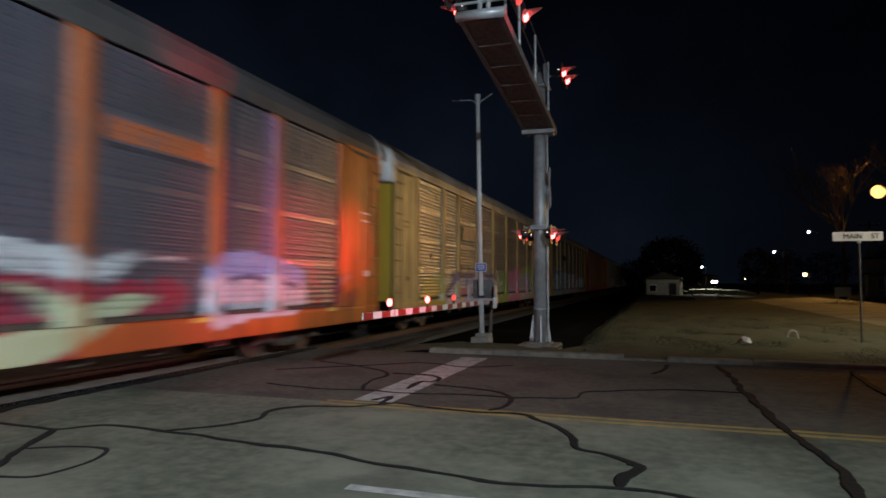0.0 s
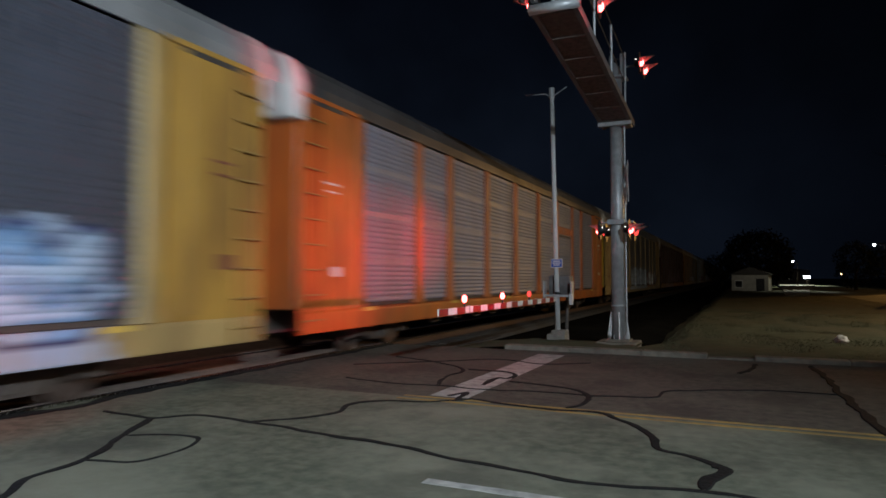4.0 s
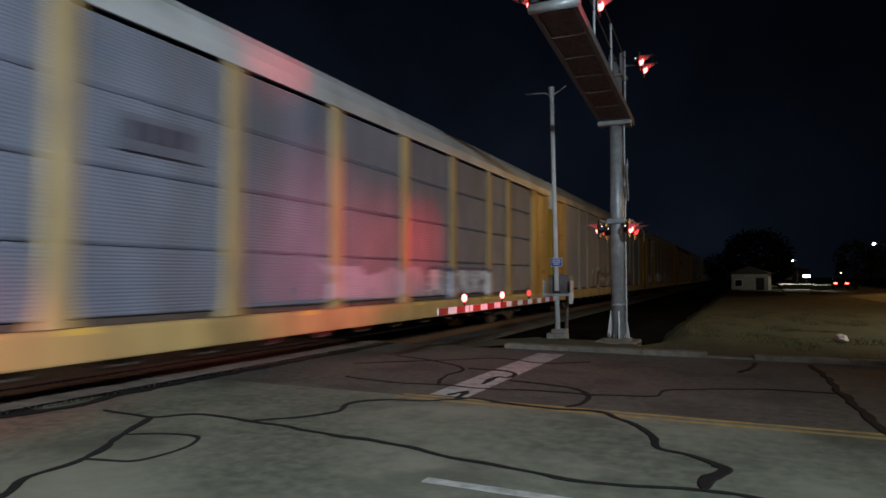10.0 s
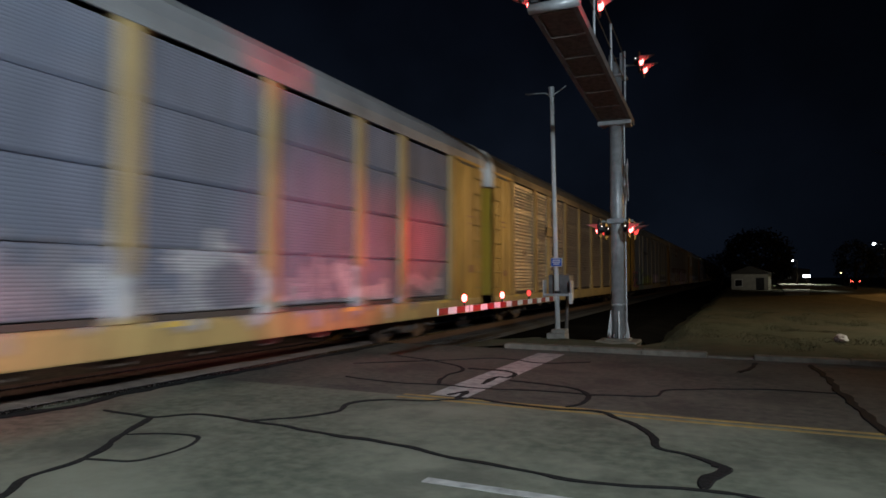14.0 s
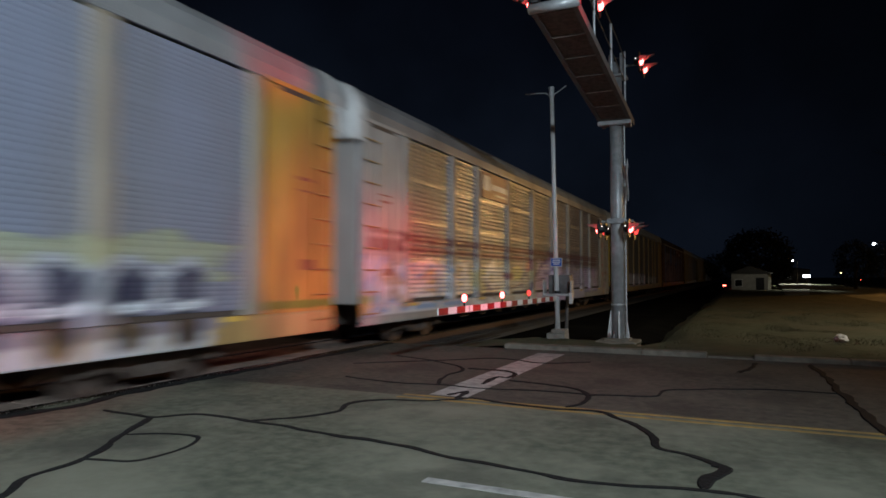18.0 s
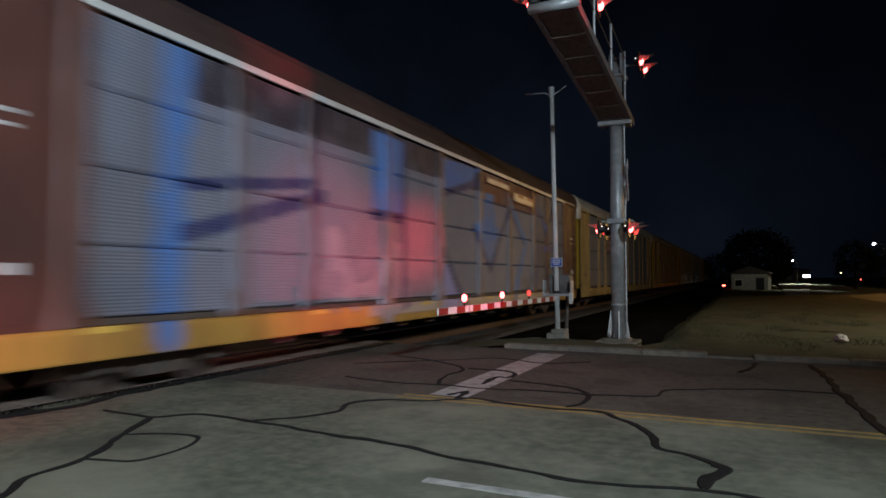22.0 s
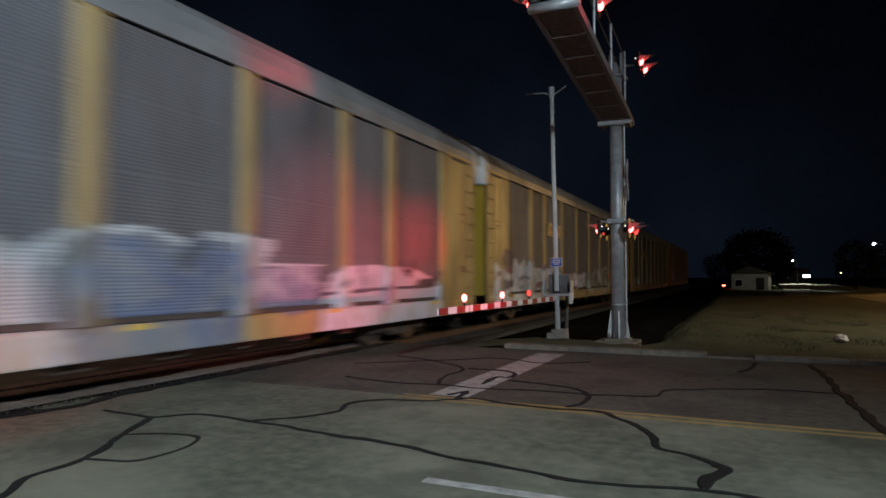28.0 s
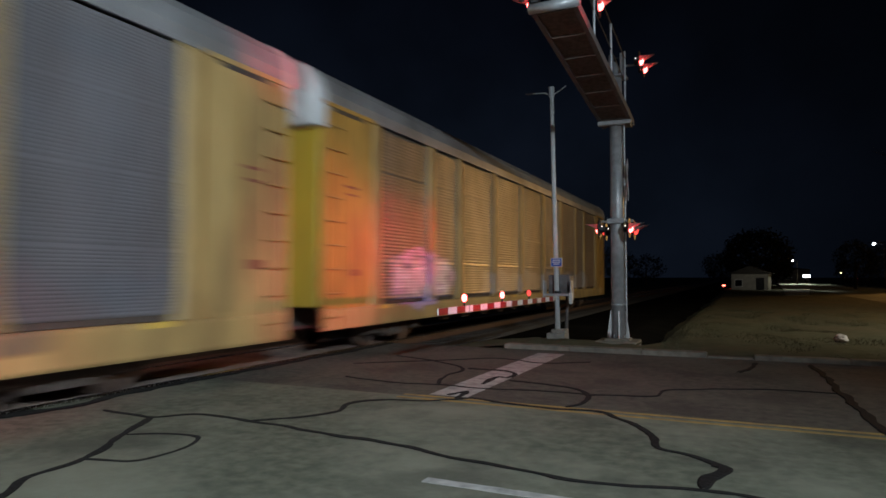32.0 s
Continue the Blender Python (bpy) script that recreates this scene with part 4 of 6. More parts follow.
ROOF = {
    "grey": shade("grey_roof_sheet", (0.31, 0.315, 0.32), 0.5, 0.25, color2=(0.22, 0.22, 0.225), scale=1.5, amount=0.8, dirt=(0.09, 0.085, 0.08), dirt_scale=0.6, dirt_amount=0.6),
    "pale": shade("pale_roof_sheet", (0.50, 0.51, 0.51), 0.5, 0.15, color2=(0.37, 0.37, 0.37), scale=1.5, amount=0.8, dirt=(0.2, 0.19, 0.18), dirt_scale=0.6, dirt_amount=0.5),
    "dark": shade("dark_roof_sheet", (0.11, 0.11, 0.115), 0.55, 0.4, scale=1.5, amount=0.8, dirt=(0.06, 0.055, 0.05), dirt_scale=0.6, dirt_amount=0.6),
    "brown": shade("brown_roof_sheet", (0.045, 0.022, 0.019), 0.8, 0.0, scale=1.5, amount=0.8),
}
CAP_WHITE = shade("white_roof_end", (0.68, 0.69, 0.68), 0.5, 0.1, color2=(0.5, 0.5, 0.49), scale=2, amount=0.7, dirt=(0.32, 0.30, 0.27), dirt_scale=1.5, dirt_amount=0.5)
PLATE = {n: shade(n + "_sign_plate", c, 0.45, scale=4, amount=0.4, dirt=tuple(v * 0.5 for v in c), dirt_scale=2, dirt_amount=0.5) for n, c in (
    ("white", (0.66, 0.66, 0.64)), ("maroon", (0.10, 0.02, 0.05)), ("red", (0.27, 0.105, 0.10)), ("pink", (0.44, 0.36, 0.37)), ("gold", (0.42, 0.29, 0.115)), ("black", (0.02, 0.02, 0.025)),
    ("navy", (0.03, 0.04, 0.22)), ("grey", (0.13, 0.135, 0.17)), ("cream", (0.46, 0.38, 0.27)), ("ink", (0.05, 0.045, 0.07)), ("brown", (0.22, 0.07, 0.05)), ("yellow", (0.55, 0.34, 0.04)))}

WHITE_, BLUE_, DEEP_, PINK_, BLACK_ = (0.62, 0.66, 0.70), (0.22, 0.38, 0.62), (0.022, 0.032, 0.12), (0.62, 0.12, 0.30), (0.015, 0.015, 0.02)
INK_ = (0.03, 0.025, 0.08)
RED_, LILAC_, ORANGE_, LIME_ = (0.45, 0.03, 0.04), (0.46, 0.32, 0.60), (0.60, 0.20, 0.03), (0.40, 0.45, 0.07)


def wave(y, seed, amp, f=1.0):
    return amp * (np.sin(y * 2.1 * f + seed) + 0.6 * np.sin(y * 4.7 * f + seed * 2.3) + 0.4 * np.sin(y * 9.1 * f + seed * 0.7)) / 2


def seg_dist(y, z, a, b):
    ay, az, by, bz = a[0], a[1], b[0], b[1]
    dy, dz = by - ay, bz - az
    t = np.clip(((y - ay) * dy + (z - az) * dz) / max(dy * dy + dz * dz, 1e-9), 0, 1)
    return np.hypot(y - ay - t * dy, z - az - t * dz)


STROKES = {
    "box": ((0, 0, 0, 1), (0, 1, 1, 1), (1, 1, 1, 0), (0, 0, 1, 0)),
    "bars": ((0, 0, 0, 1), (0, 1, 1, 1), (0, 0.5, 0.8, 0.5), (0, 0, 1, 0)),
}


def sprayed(items, off):
    """A painter: takes places along the car and heights, and returns colour and cover of the sprayed paint."""
    def go(y, z):
        y = y + off
        out = np.zeros((len(y), 4))

        def lay(mask, col, cover=1.0):
            out[mask, :3] = col
            out[mask, 3] = cover
        for it in items:
            kind, rest = it[0], it[1:]
            if kind == "cloud":
                y0, y1, z0, z1, col, cover = rest
                s = y0 * 1.7 + z1
                lay((y > y0 + wave(z * 3, s, 0.25)) & (y < y1 + wave(z * 3, s + 2, 0.25)) & (z > z0) & (z < z1 + wave(y, s, 0.16)), col, cover)
            elif kind == "band":
                y0, y1, z0, z1, col, cover = rest
                lay((y > y0) & (y < y1) & (z > z0) & (z < z1), col, cover)
            elif kind == "line":
                y0, z0, y1, z1, w, col = rest
                lay(seg_dist(y, z, (y0, z0), (y1, z1)) < w, col)
            elif kind == "path":
                pts, w, col = rest
                for a, b in zip(pts, pts[1:]):
                    lay(seg_dist(y, z, a, b) + wave(y * 2, a[0], w * 0.25) < w, col)
            elif kind == "poly":
                pts, col = rest
                inside = np.zeros(len(y), bool)
                for (ya, za), (yb, zb) in zip(pts, pts[1:] + pts[:1]):
                    if za != zb:
                        inside ^= ((z > za) != (z > zb)) & (y < (yb - ya) * (z - za) / (zb - za) + ya)
                lay(inside, col)
            elif kind == "word":
                y0, y1, z0, z1, n, fill, edge, fill2 = rest
                rnd = random.Random(int(y0 * 100 + z1 * 10 + n))
                w, h = (y1 - y0) / n, z1 - z0
                st = 0.17 * min(w, h)
                segs = []
                for i in range(n):
                    a, b, t0, t1 = y0 + w * (i + 0.18), y0 + w * (i + 0.82), z0 + st + rnd.uniform(0, 0.12) * h, z1 - st - rnd.uniform(0, 0.12) * h
                    mid = (t0 + t1) / 2 + rnd.uniform(-0.1, 0.1) * h
                    lean = rnd.uniform(-0.1, 0.2) * w
                    full = [((a, t0), (a + lean, t1)), ((b, t0), (b + lean, t1)), ((a, t1), (b + lean, t1)), ((a, t0), (b, t0)), ((a, mid), (b, mid)), ((a, t0), (b + lean, t1)), ((a + lean, t1), (b, t0))]
                    segs += rnd.sample(full[:5], 3) + rnd.sample(full[5:], 1)
                d = np.full(len(y), 9.0)
                near = (y > y0 - 1) & (y < y1 + 1) & (z > z0 - 1) & (z < z1 + 1)
                for a, b in segs:
                    d[near] = np.minimum(d[near], seg_dist(y[near], z[near], a, b))
                lay(d < st + 0.13, edge)
                lay(d < st + 0.03, fill)
                lay((d < st + 0.03) & (np.sin(y * 3.1 + z * 2.3) + wave(z * 4, y0, 0.6) > 0.35), fill2)
                lay(d < st * 0.25, tuple(min(1.0, c * 1.25 + 0.06) for c in fill))
            elif kind == "splash":
                y0, y1, z0, z1, n, cols, size = rest
                rnd = random.Random(int(y0 * 100 + z1 * 10 + n))
                for _ in range(n):
                    yc, zc, a = rnd.uniform(y0, y1), rnd.uniform(z0, z1), rnd.uniform(0, 3.14)
                    ln, th = size * rnd.uniform(0.5, 1.2), size * rnd.uniform(0.12, 0.3)
                    col = rnd.choice(cols)
                    lay(seg_dist(y, z, (yc - ln * math.cos(a) / 2, zc - ln * math.sin(a) / 2), (yc + ln * math.cos(a) / 2, zc + ln * math.sin(a) / 2)) < th, col)
            elif kind == "glyph":
                y0, y1, z0, z1, shape, w, col = rest
                for a, b, c, d_ in STROKES[shape]:
                    lay(seg_dist(y, z, (y0 + (y1 - y0) * a, z0 + (z1 - z0) * b), (y0 + (y1 - y0) * c, z0 + (z1 - z0) * d_)) < w, col)
            elif kind == "blob":
                yc, zc, ry, rz, col = rest
                e = np.hypot((y - yc) / ry, (z - zc) / rz) + wave(np.arctan2(z - zc, y - yc) * 1.5, yc, 0.15)
                lay(e < 1, col)
        return out
    return go


def skin(name, ys, prof, mat, parent, painter, label=""):
    """A sheet of the car's side: the outline prof of (x, z) carried along ys, with the sprayed paint as its colour layer."""
    ny, nz = len(ys), len(prof)
    co = np.zeros((ny, nz, 3))
    co[:, :, 0] = np.array([p[0] for p in prof])[None]
    co[:, :, 1] = np.array(ys)[:, None]
    co[:, :, 2] = np.array([p[1] for p in prof])[None]
    idx = np.arange(ny * nz).reshape(ny, nz)
    q = np.stack([idx[:-1, :-1], idx[1:, :-1], idx[1:, 1:], idx[:-1, 1:]], -1).reshape(-1, 4)
    me = bpy.data.meshes.new(name)
    me.vertices.add(ny * nz)
    me.vertices.foreach_set("co", co.ravel())
    me.loops.add(q.size)
    me.loops.foreach_set("vertex_index", q.ravel().astype(np.int32))
    me.polygons.add(len(q))
    me.polygons.foreach_set("loop_start", np.arange(0, q.size, 4, dtype=np.int32))
    me.update(calc_edges=True)
    layer = me.attributes.new("paint", "FLOAT_COLOR", "POINT")
    layer.data.foreach_set("color", painter(co[:, :, 1].ravel(), co[:, :, 2].ravel()).astype(np.float32).ravel())
    me.materials.append(mat)
    return link(name, me, parent, None, label)


def cells(a, b, step):
    return list(np.linspace(a, b, max(2, int(round((b - a) / step)) + 1)))


ROWS = (1.06, 1.97, 2.95, 3.93, 4.86)
POSTS = (2.5, 5.25, 7.12, 9.95, 12.77, 15.63, 18.42, 21.22, 23.1, 25.9)


def screen_profile(coarse, seams, deep):
    prof, gap = [], 0.036 if seams else 0.025
    for r in range(4):
        z0, z1 = ROWS[r] + gap, ROWS[r + 1] - gap
        n = 8 if deep > 0.01 else 12 if coarse else 18
        p = (z1 - z0) / n
        g = 0.15 if seams else 0.012 if coarse else 0.02
        face = SIDE - 0.05
        prof.append((face - g, z0 - gap + 0.001))
        for i in range(n):
            z = z0 + p * i
            if deep > 0.01:
                prof += [(face, z), (face, z + p * 0.60), (face - deep, z + p * 0.64), (face - 0.002, z + p * 0.99)]
            else:
                prof += [(face, z), (face, z + p * 0.70), (face - deep, z + p * 0.76), (face - deep, z + p * 0.96)]
        prof.append((face - g, z1 + gap - 0.001))
    return prof


SHARED = {}


def shared(key, build, mat):
    if key not in SHARED:
        me = bpy.data.meshes.new(key)
        b = build()
        b.to_mesh(me)
        b.free()
        me.materials.append(mat)
        SHARED[key] = me
    return SHARED[key]


def side_frame_mesh():
    b = B()
    prism(b, [(-1.25, 0.30), (-1.25, 0.62), (-0.65, 0.70), (-0.4, 0.78), (0.4, 0.78), (0.65, 0.70), (1.25, 0.62), (1.25, 0.30), (1.05, 0.36), (0.72, 0.52), (0.42, 0.22), (-0.42, 0.22), (-0.72, 0.52), (-1.05, 0.36)], "x", -0.07, 0.07)
    for y in (-0.89, 0.89):
        rod(b, (0.05, y, 0.42), (0.16, y, 0.42), 0.11, 0.09, 12)
    for y in (-0.16, 0.0, 0.16):
        rod(b, (0.07, y, 0.28), (0.07, y, 0.66), 0.055, seg=8)
    return b


def wheelset_mesh():
    b = B()
    rod(b, (-0.78, 0, 0), (0.78, 0, 0), 0.075, seg=10)
    for s in (-1, 1):
        rod(b, (s * 0.68, 0, 0), (s * 0.80, 0, 0), 0.42, seg=28)
        rod(b, (s * 0.655, 0, 0), (s * 0.68, 0, 0), 0.45, seg=28)
        rod(b, (s * 0.80, 0, 0), (s * 0.815, 0, 0), 0.19, 0.16, 16)
        for k in range(4):
            a = k * math.pi / 2
            rod(b, (s * 0.80, 0.27 * math.cos(a), 0.27 * math.sin(a)), (s * 0.806, 0.27 * math.cos(a), 0.27 * math.sin(a)), 0.035, seg=6)
    return b


def roof_mesh():
    """Arched roof with crosswise ribs."""
    b = B()
    arc = [(1.56, 4.90), (1.55, 5.12), (1.46, 5.38), (1.27, 5.58), (0.92, 5.70), (0.4, 5.77), (0.0, 5.78), (-0.4, 5.77), (-0.92, 5.70), (-1.27, 5.58), (-1.46, 5.38), (-1.55, 5.12), (-1.56, 4.90)]
    ys = []
    y = 0.55
    while y < LENGTH - 0.6:
        ys += [(y, 0.0), (y + 0.33, 0.0), (y + 0.36, 0.007), (y + 0.46, 0.007)]
        y += 0.49
    prev = None
    for yy, up in ys:
        cur = [b.verts.new((x * (1 + up * 0.6), yy, z + (up if z > 5 else 0))) for x, z in arc]
        if prev:
            for i in range(len(arc) - 1):
                b.faces.new((prev[i], cur[i], cur[i + 1], prev[i + 1]))
        prev = cur
    bmesh.ops.recalc_face_normals(b, faces=b.faces)
    return b


def cap_mesh(domed):
    b = B()
    arc = [(1.565, 4.42), (1.57, 4.92), (1.56, 5.13), (1.47, 5.40), (1.28, 5.60), (0.93, 5.72), (0.4, 5.79), (-0.4, 5.79), (-0.93, 5.72), (-1.28, 5.60), (-1.47, 5.40), (-1.56, 5.13), (-1.57, 4.92), (-1.565, 4.42)]
    prism(b, arc, "y", 0.40, 0.62)
    # domed brow over the end doors
    prev = None
    for f, dy in ((1.0, 0.40), (0.99, 0.35), (0.965, 0.30), (0.92, 0.265), (0.84, 0.24), (0.70, 0.23)) if domed else ((1.0, 0.40), (0.97, 0.34), (0.9, 0.31)):
        cur = [b.verts.new((x * f, dy, 4.42 + (z - 4.42) * f + 0.05 * (1 - f))) for x, z in arc]
        if prev:
            for i in range(len(arc) - 1):
                b.faces.new((prev[i], prev[i + 1], cur[i + 1], cur[i]))
        prev = cur
    b.faces.new(prev)
    bmesh.ops.recalc_face_normals(b, faces=b.faces)
    return b


def ladder_mesh():
    b = B()
    for s in (-0.26, 0.26):
        box(b, 0, 0.03, s - 0.022, s + 0.022, 0.60, 4.75)
    return b


def rung_mesh():
    b = rod(B(), (0.05, -0.27, 0), (0.05, 0.27, 0), 0.017, seg=6)
    for s in (-0.25, 0.25):
        rod(b, (0.0, s, 0), (0.05, s, 0), 0.012, seg=5)
    return b


# small wander of the train's place about an even speed: seconds, metres
DRIFT = ((-2, -0.9), (0, -0.85), (2, -0.75), (3.5, -0.6), (5.5, -0.2), (9, 0.5), (12, 0.95), (14.5, 1.3), (17, 1.52), (20, 1.5), (23, 1.27), (25, 1.1), (28, 0.6), (30, 0.22), (32, 0.1), (34, 0.1))


def drift(t):
    return float(np.interp(t, [a for a, _ in DRIFT], [b for _, b in DRIFT]))


def autorack(spec):
    k, body, screen, roof, coarse, seams = spec["k"], spec["body"], spec["screen"], spec["roof"], spec["coarse"], spec["seams"]
    t = holder("autorack_car", pose(TRACK, 40 + LENGTH * k, 0.04), spec["label"], "freight car", "cars of the train")
    off = drift(7.6 + 1.75 * k)
    steel, painter = STEEL[body], sprayed(spec.get("paint", []), off)
    sill_mat = STEEL[spec.get("sill", "tan" if body == "yellow" else body)]
    # frame
    b = box(B(), -1.48, 1.46, 0.62, LENGTH - 0.62, 0.98, 1.06)
    box(b, -0.32, 0.32, 0.55, LENGTH - 0.55, 0.5, 0.98)
    part("deck_frame", b, TRUCK_STEEL, t)
    low = spec.get("low", 0.555)
    skin("side_sill", cells(0.5, LENGTH - 0.5, 0.1), [(SIDE - 0.12, low), (SIDE, low + 0.002), (SIDE, low / 2 + 0.31), (SIDE, 0.69), (SIDE, 0.76), (SIDE, 0.83), (SIDE, 0.90), (SIDE, 0.965), (SIDE - 0.14, 0.97)], sill_mat, t, painter)
    link("side_sill", shared("far_sill", lambda: box(B(), -1.55, -1.47, 0.5, LENGTH - 0.5, 0.72, 1.04), PLAIN["yellow"]), t)
    link("far_wall", shared("far_wall", lambda: box(B(), -1.53, -1.48, 0.62, LENGTH - 0.62, 1.04, 4.92), ROOF["grey"]), t)
    # side towards the road: screens, posts, end panels
    prof = screen_profile(coarse, seams, spec.get("deep", 0.0032 if coarse else 0.0030))
    for y0, y1 in zip(POSTS, POSTS[1:]):
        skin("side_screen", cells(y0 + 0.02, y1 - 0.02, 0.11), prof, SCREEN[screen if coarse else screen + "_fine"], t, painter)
    pz = list(np.linspace(0.98, 4.9, 36))
    pw = spec.get("post", 0.17)
    for y in POSTS:
        ob = skin("side_post", [y - pw, y - pw + 0.001, y, y + pw - 0.001, y + pw], [(SIDE + 0.004, z) for z in pz], STEEL[spec.get("posts", "tan" if body == "yellow" else body)], t, painter)
        co = np.zeros(len(ob.data.vertices) * 3)
        ob.data.vertices.foreach_get("co", co)
        co = co.reshape(5, len(pz), 3)
        co[0, :, 0] -= 0.08
        co[4, :, 0] -= 0.08
        flare = 1 + 0.8 * np.clip((1.45 - co[:, :, 2]) / 0.5, 0, 1) ** 1.5
        co[:, :, 1] = y + (co[:, :, 1] - y) * flare
        ob.data.vertices.foreach_set("co", co.ravel())
        ob.data.update()
    if "eave" in spec:
        link("eave_stripe", shared(spec["eave"] + "_stripe", lambda: box(B(), SIDE - 0.03, SIDE + 0.025, 0.62, LENGTH - 0.62, 4.86, 4.97, 0.008), CAP_WHITE), t)
    else:
        link("eave_trim", shared(roof + "_eave", lambda: box(B(), SIDE - 0.03, SIDE + 0.02, 0.62, LENGTH - 0.62, 4.88, 4.95, 0.008), ROOF[roof]), t)
    for y0, y1 in ((0.5, POSTS[0] - 0.1), (POSTS[-1] + 0.1, LENGTH - 0.5)):
        skin("end_panel", cells(y0, y1, 0.12), [(SIDE - 0.10, 0.56)] + [(SIDE - 0.005, z) for z in np.linspace(0.58, 4.86, 46)] + [(SIDE - 0.10, 4.88)], steel, t, painter)
        link("end_lintel", shared(body + "_lintel", lambda: box(B(), SIDE - 0.02, SIDE + 0.035, -0.93, 0.93, 4.85, 4.93, 0.006), PLAIN[body]), t, pose(0, (y0 + y1) / 2, 0))
        door_y = y1 - 0.55 if y0 < 5 else y0 + 0.55
        link("panel_rib", shared(body + "_rib", lambda: box(B(), SIDE - 0.005, SIDE + 0.02, -0.05, 0.05, 1.05, 4.7, 0.008), PLAIN[body]), t, pose(0, door_y, 0))
        # shade under the eave, made as a proud strip in dark colour
        link("panel_recess", shared(body + "_brow", lambda: prism(B(), [(SIDE - 0.03, 4.86), (SIDE + 0.03, 4.86), (SIDE + 0.006, 4.78), (SIDE - 0.03, 4.78)], "y", -0.6, 0.45), ROOF["dark"]), t, pose(0, (y0 + y1) / 2, 0), "dark strip standing in for shade at the panel's top")
    ladder = shared(body + "_ladder", ladder_mesh, PLAIN[body])
    rung = shared("ladder_rung", rung_mesh, LADDER_DARK)
    for y in (0.86, LENGTH - 0.86):
        side_ladder = link("ladder", ladder, t, pose(SIDE, y, 0))
        for i in range(9):
            link("rung", rung, side_ladder, pose(0, 0, 0.8 + i * 0.46), "dark grab iron")
    # ends
    for y, s in ((0.55, 1), (LENGTH - 0.55, -1)):
        for x0, x1 in ((-1.46, -0.02), (0.02, 1.46)):
            # doors of yellow cars take the lit tone of the body paint
            link("end_door", shared(body + "_enddoor%d" % (x0 > 0), lambda: box(B(), x0, x1, -0.05, 0.05, 1.0, 4.5, 0.02), PLAIN["lamp_lit_yellow" if body in ("yellow", "tan", "bright") else body]), t, pose(0, y, 0))
        link("door_bar", shared("door_bar", lambda: box(B(), -1.4, 0.5, -0.03, 0.03, -0.06, 0.06, 0.01), BLACK_METAL), t, pose(0, y - s * 0.075, 3.4), "dark locking bar")
    link("roof", shared(roof + "_roof", roof_mesh, ROOF[roof]), t)
    cap, rear = (shared(spec.get("cap", "white") + nm, lambda: cap_mesh(nm == "_cap"), CAP_WHITE if spec.get("cap", "white") == "white" else ROOF[roof]) for nm in ("_cap", "_rear_cap"))
    link("roof_end", cap, t, None, "white painted roof end")
    link("roof_end", rear, t, pose(0, LENGTH, 0, 0, 0, 180), "white painted roof end")
    # running gear
    for y in (4.2, LENGTH - 4.2):
        tr = link("truck", shared("bolster", lambda: box(B(), -1.0, 1.0, -0.2, 0.2, 0.38, 0.66, 0.02), TRUCK_STEEL), t, pose(0, y, -0.02))
        for x in (-1.0, 1.0):
            link("side_frame", shared("side_frame", side_frame_mesh, TRUCK_STEEL), tr, pose(x, 0, 0, 0, 0, 0 if x > 0 else 180))
        for dy in (-0.89, 0.89):
            WHEELS.append((link("wheelset", shared("wheelset", wheelset_mesh, WHEEL_STEEL), tr, pose(0, dy, 0.44)), dy))
    for y in (0.0, LENGTH - 0.62):
        link("coupler", shared("coupler", lambda: box(box(B(), -0.09, 0.09, 0.0, 0.62, 0.68, 0.86, 0.02), -0.16, 0.16, 0.18, 0.36, 0.62, 0.92, 0.03), TRUCK_STEEL), t, pose(0, y, 0))
    for i in range(4):
        y = 7.0 + i * 4.9
        link("cross_bearer", shared("cross_bearer", lambda: prism(B(), [(1.42, 0.6), (1.42, 0.98), (0.3, 0.98), (0.3, 0.45)], "y", -0.06, 0.06), TRUCK_STEEL), t, pose(0, y, 0))
    for i in range(11):
        y = 6.6 + i * 1.5
        link("sill_bracket", shared("sill_bracket", lambda: prism(B(), [(-0.42, 0.62), (0.42, 0.62), (0.26, 0.42), (-0.08, 0.42)], "x", SIDE - 0.32, SIDE - 0.26), TRUCK_STEEL), t, pose(0, y, 0))
    link("brake_pipe", shared("brake_pipe", lambda: rod(B(), (SIDE - 0.35, 5.8, 0.62), (SIDE - 0.35, LENGTH - 5.8, 0.62), 0.03, seg=8), TRUCK_STEEL), t)
    for i in range(6):
        link("reflector", shared("reflector", lambda: box(B(), SIDE + 0.002, SIDE + 0.006, -0.23, 0.23, -0.04, 0.04), REFLECTOR), t, pose(0, 2.9 + i * 4.5, 0.93), "yellow reflector tape")
    # plates and lettering bars
    for nm, y0, y1, z0, z1, mat, bars in spec.get("signs", []):
        y0, y1 = y0 - off, y1 - off
        pl = part("sign_plate", box(B(), SIDE - 0.02, SIDE + 0.022, y0, y1, z0, z1, 0.006), PLATE[mat], t, nm)
        for bi, (by0, by1, bz0, bz1, bm_) in enumerate(bars):
            part("emblem_bar", box(B(), SIDE + 0.023, SIDE + 0.029 + 0.004 * min(bi, 1), y0 + (y1 - y0) * by0, y0 + (y1 - y0) * by1, z0 + (z1 - z0) * bz0, z0 + (z1 - z0) * bz1, 0.002), PLATE[bm_], pl)
    for (y, z, w, h) in ((1.5, 3.35, 0.5, 0.05), (1.5, 3.2, 0.4, 0.05), (27.2, 3.3, 0.5, 0.06), (27.2, 3.1, 0.42, 0.05), (27.3, 1.7, 0.4, 0.22), (1.7, 1.6, 0.4, 0.18)):
        mat = "white" if body in ("brown", "orange") else "brown"
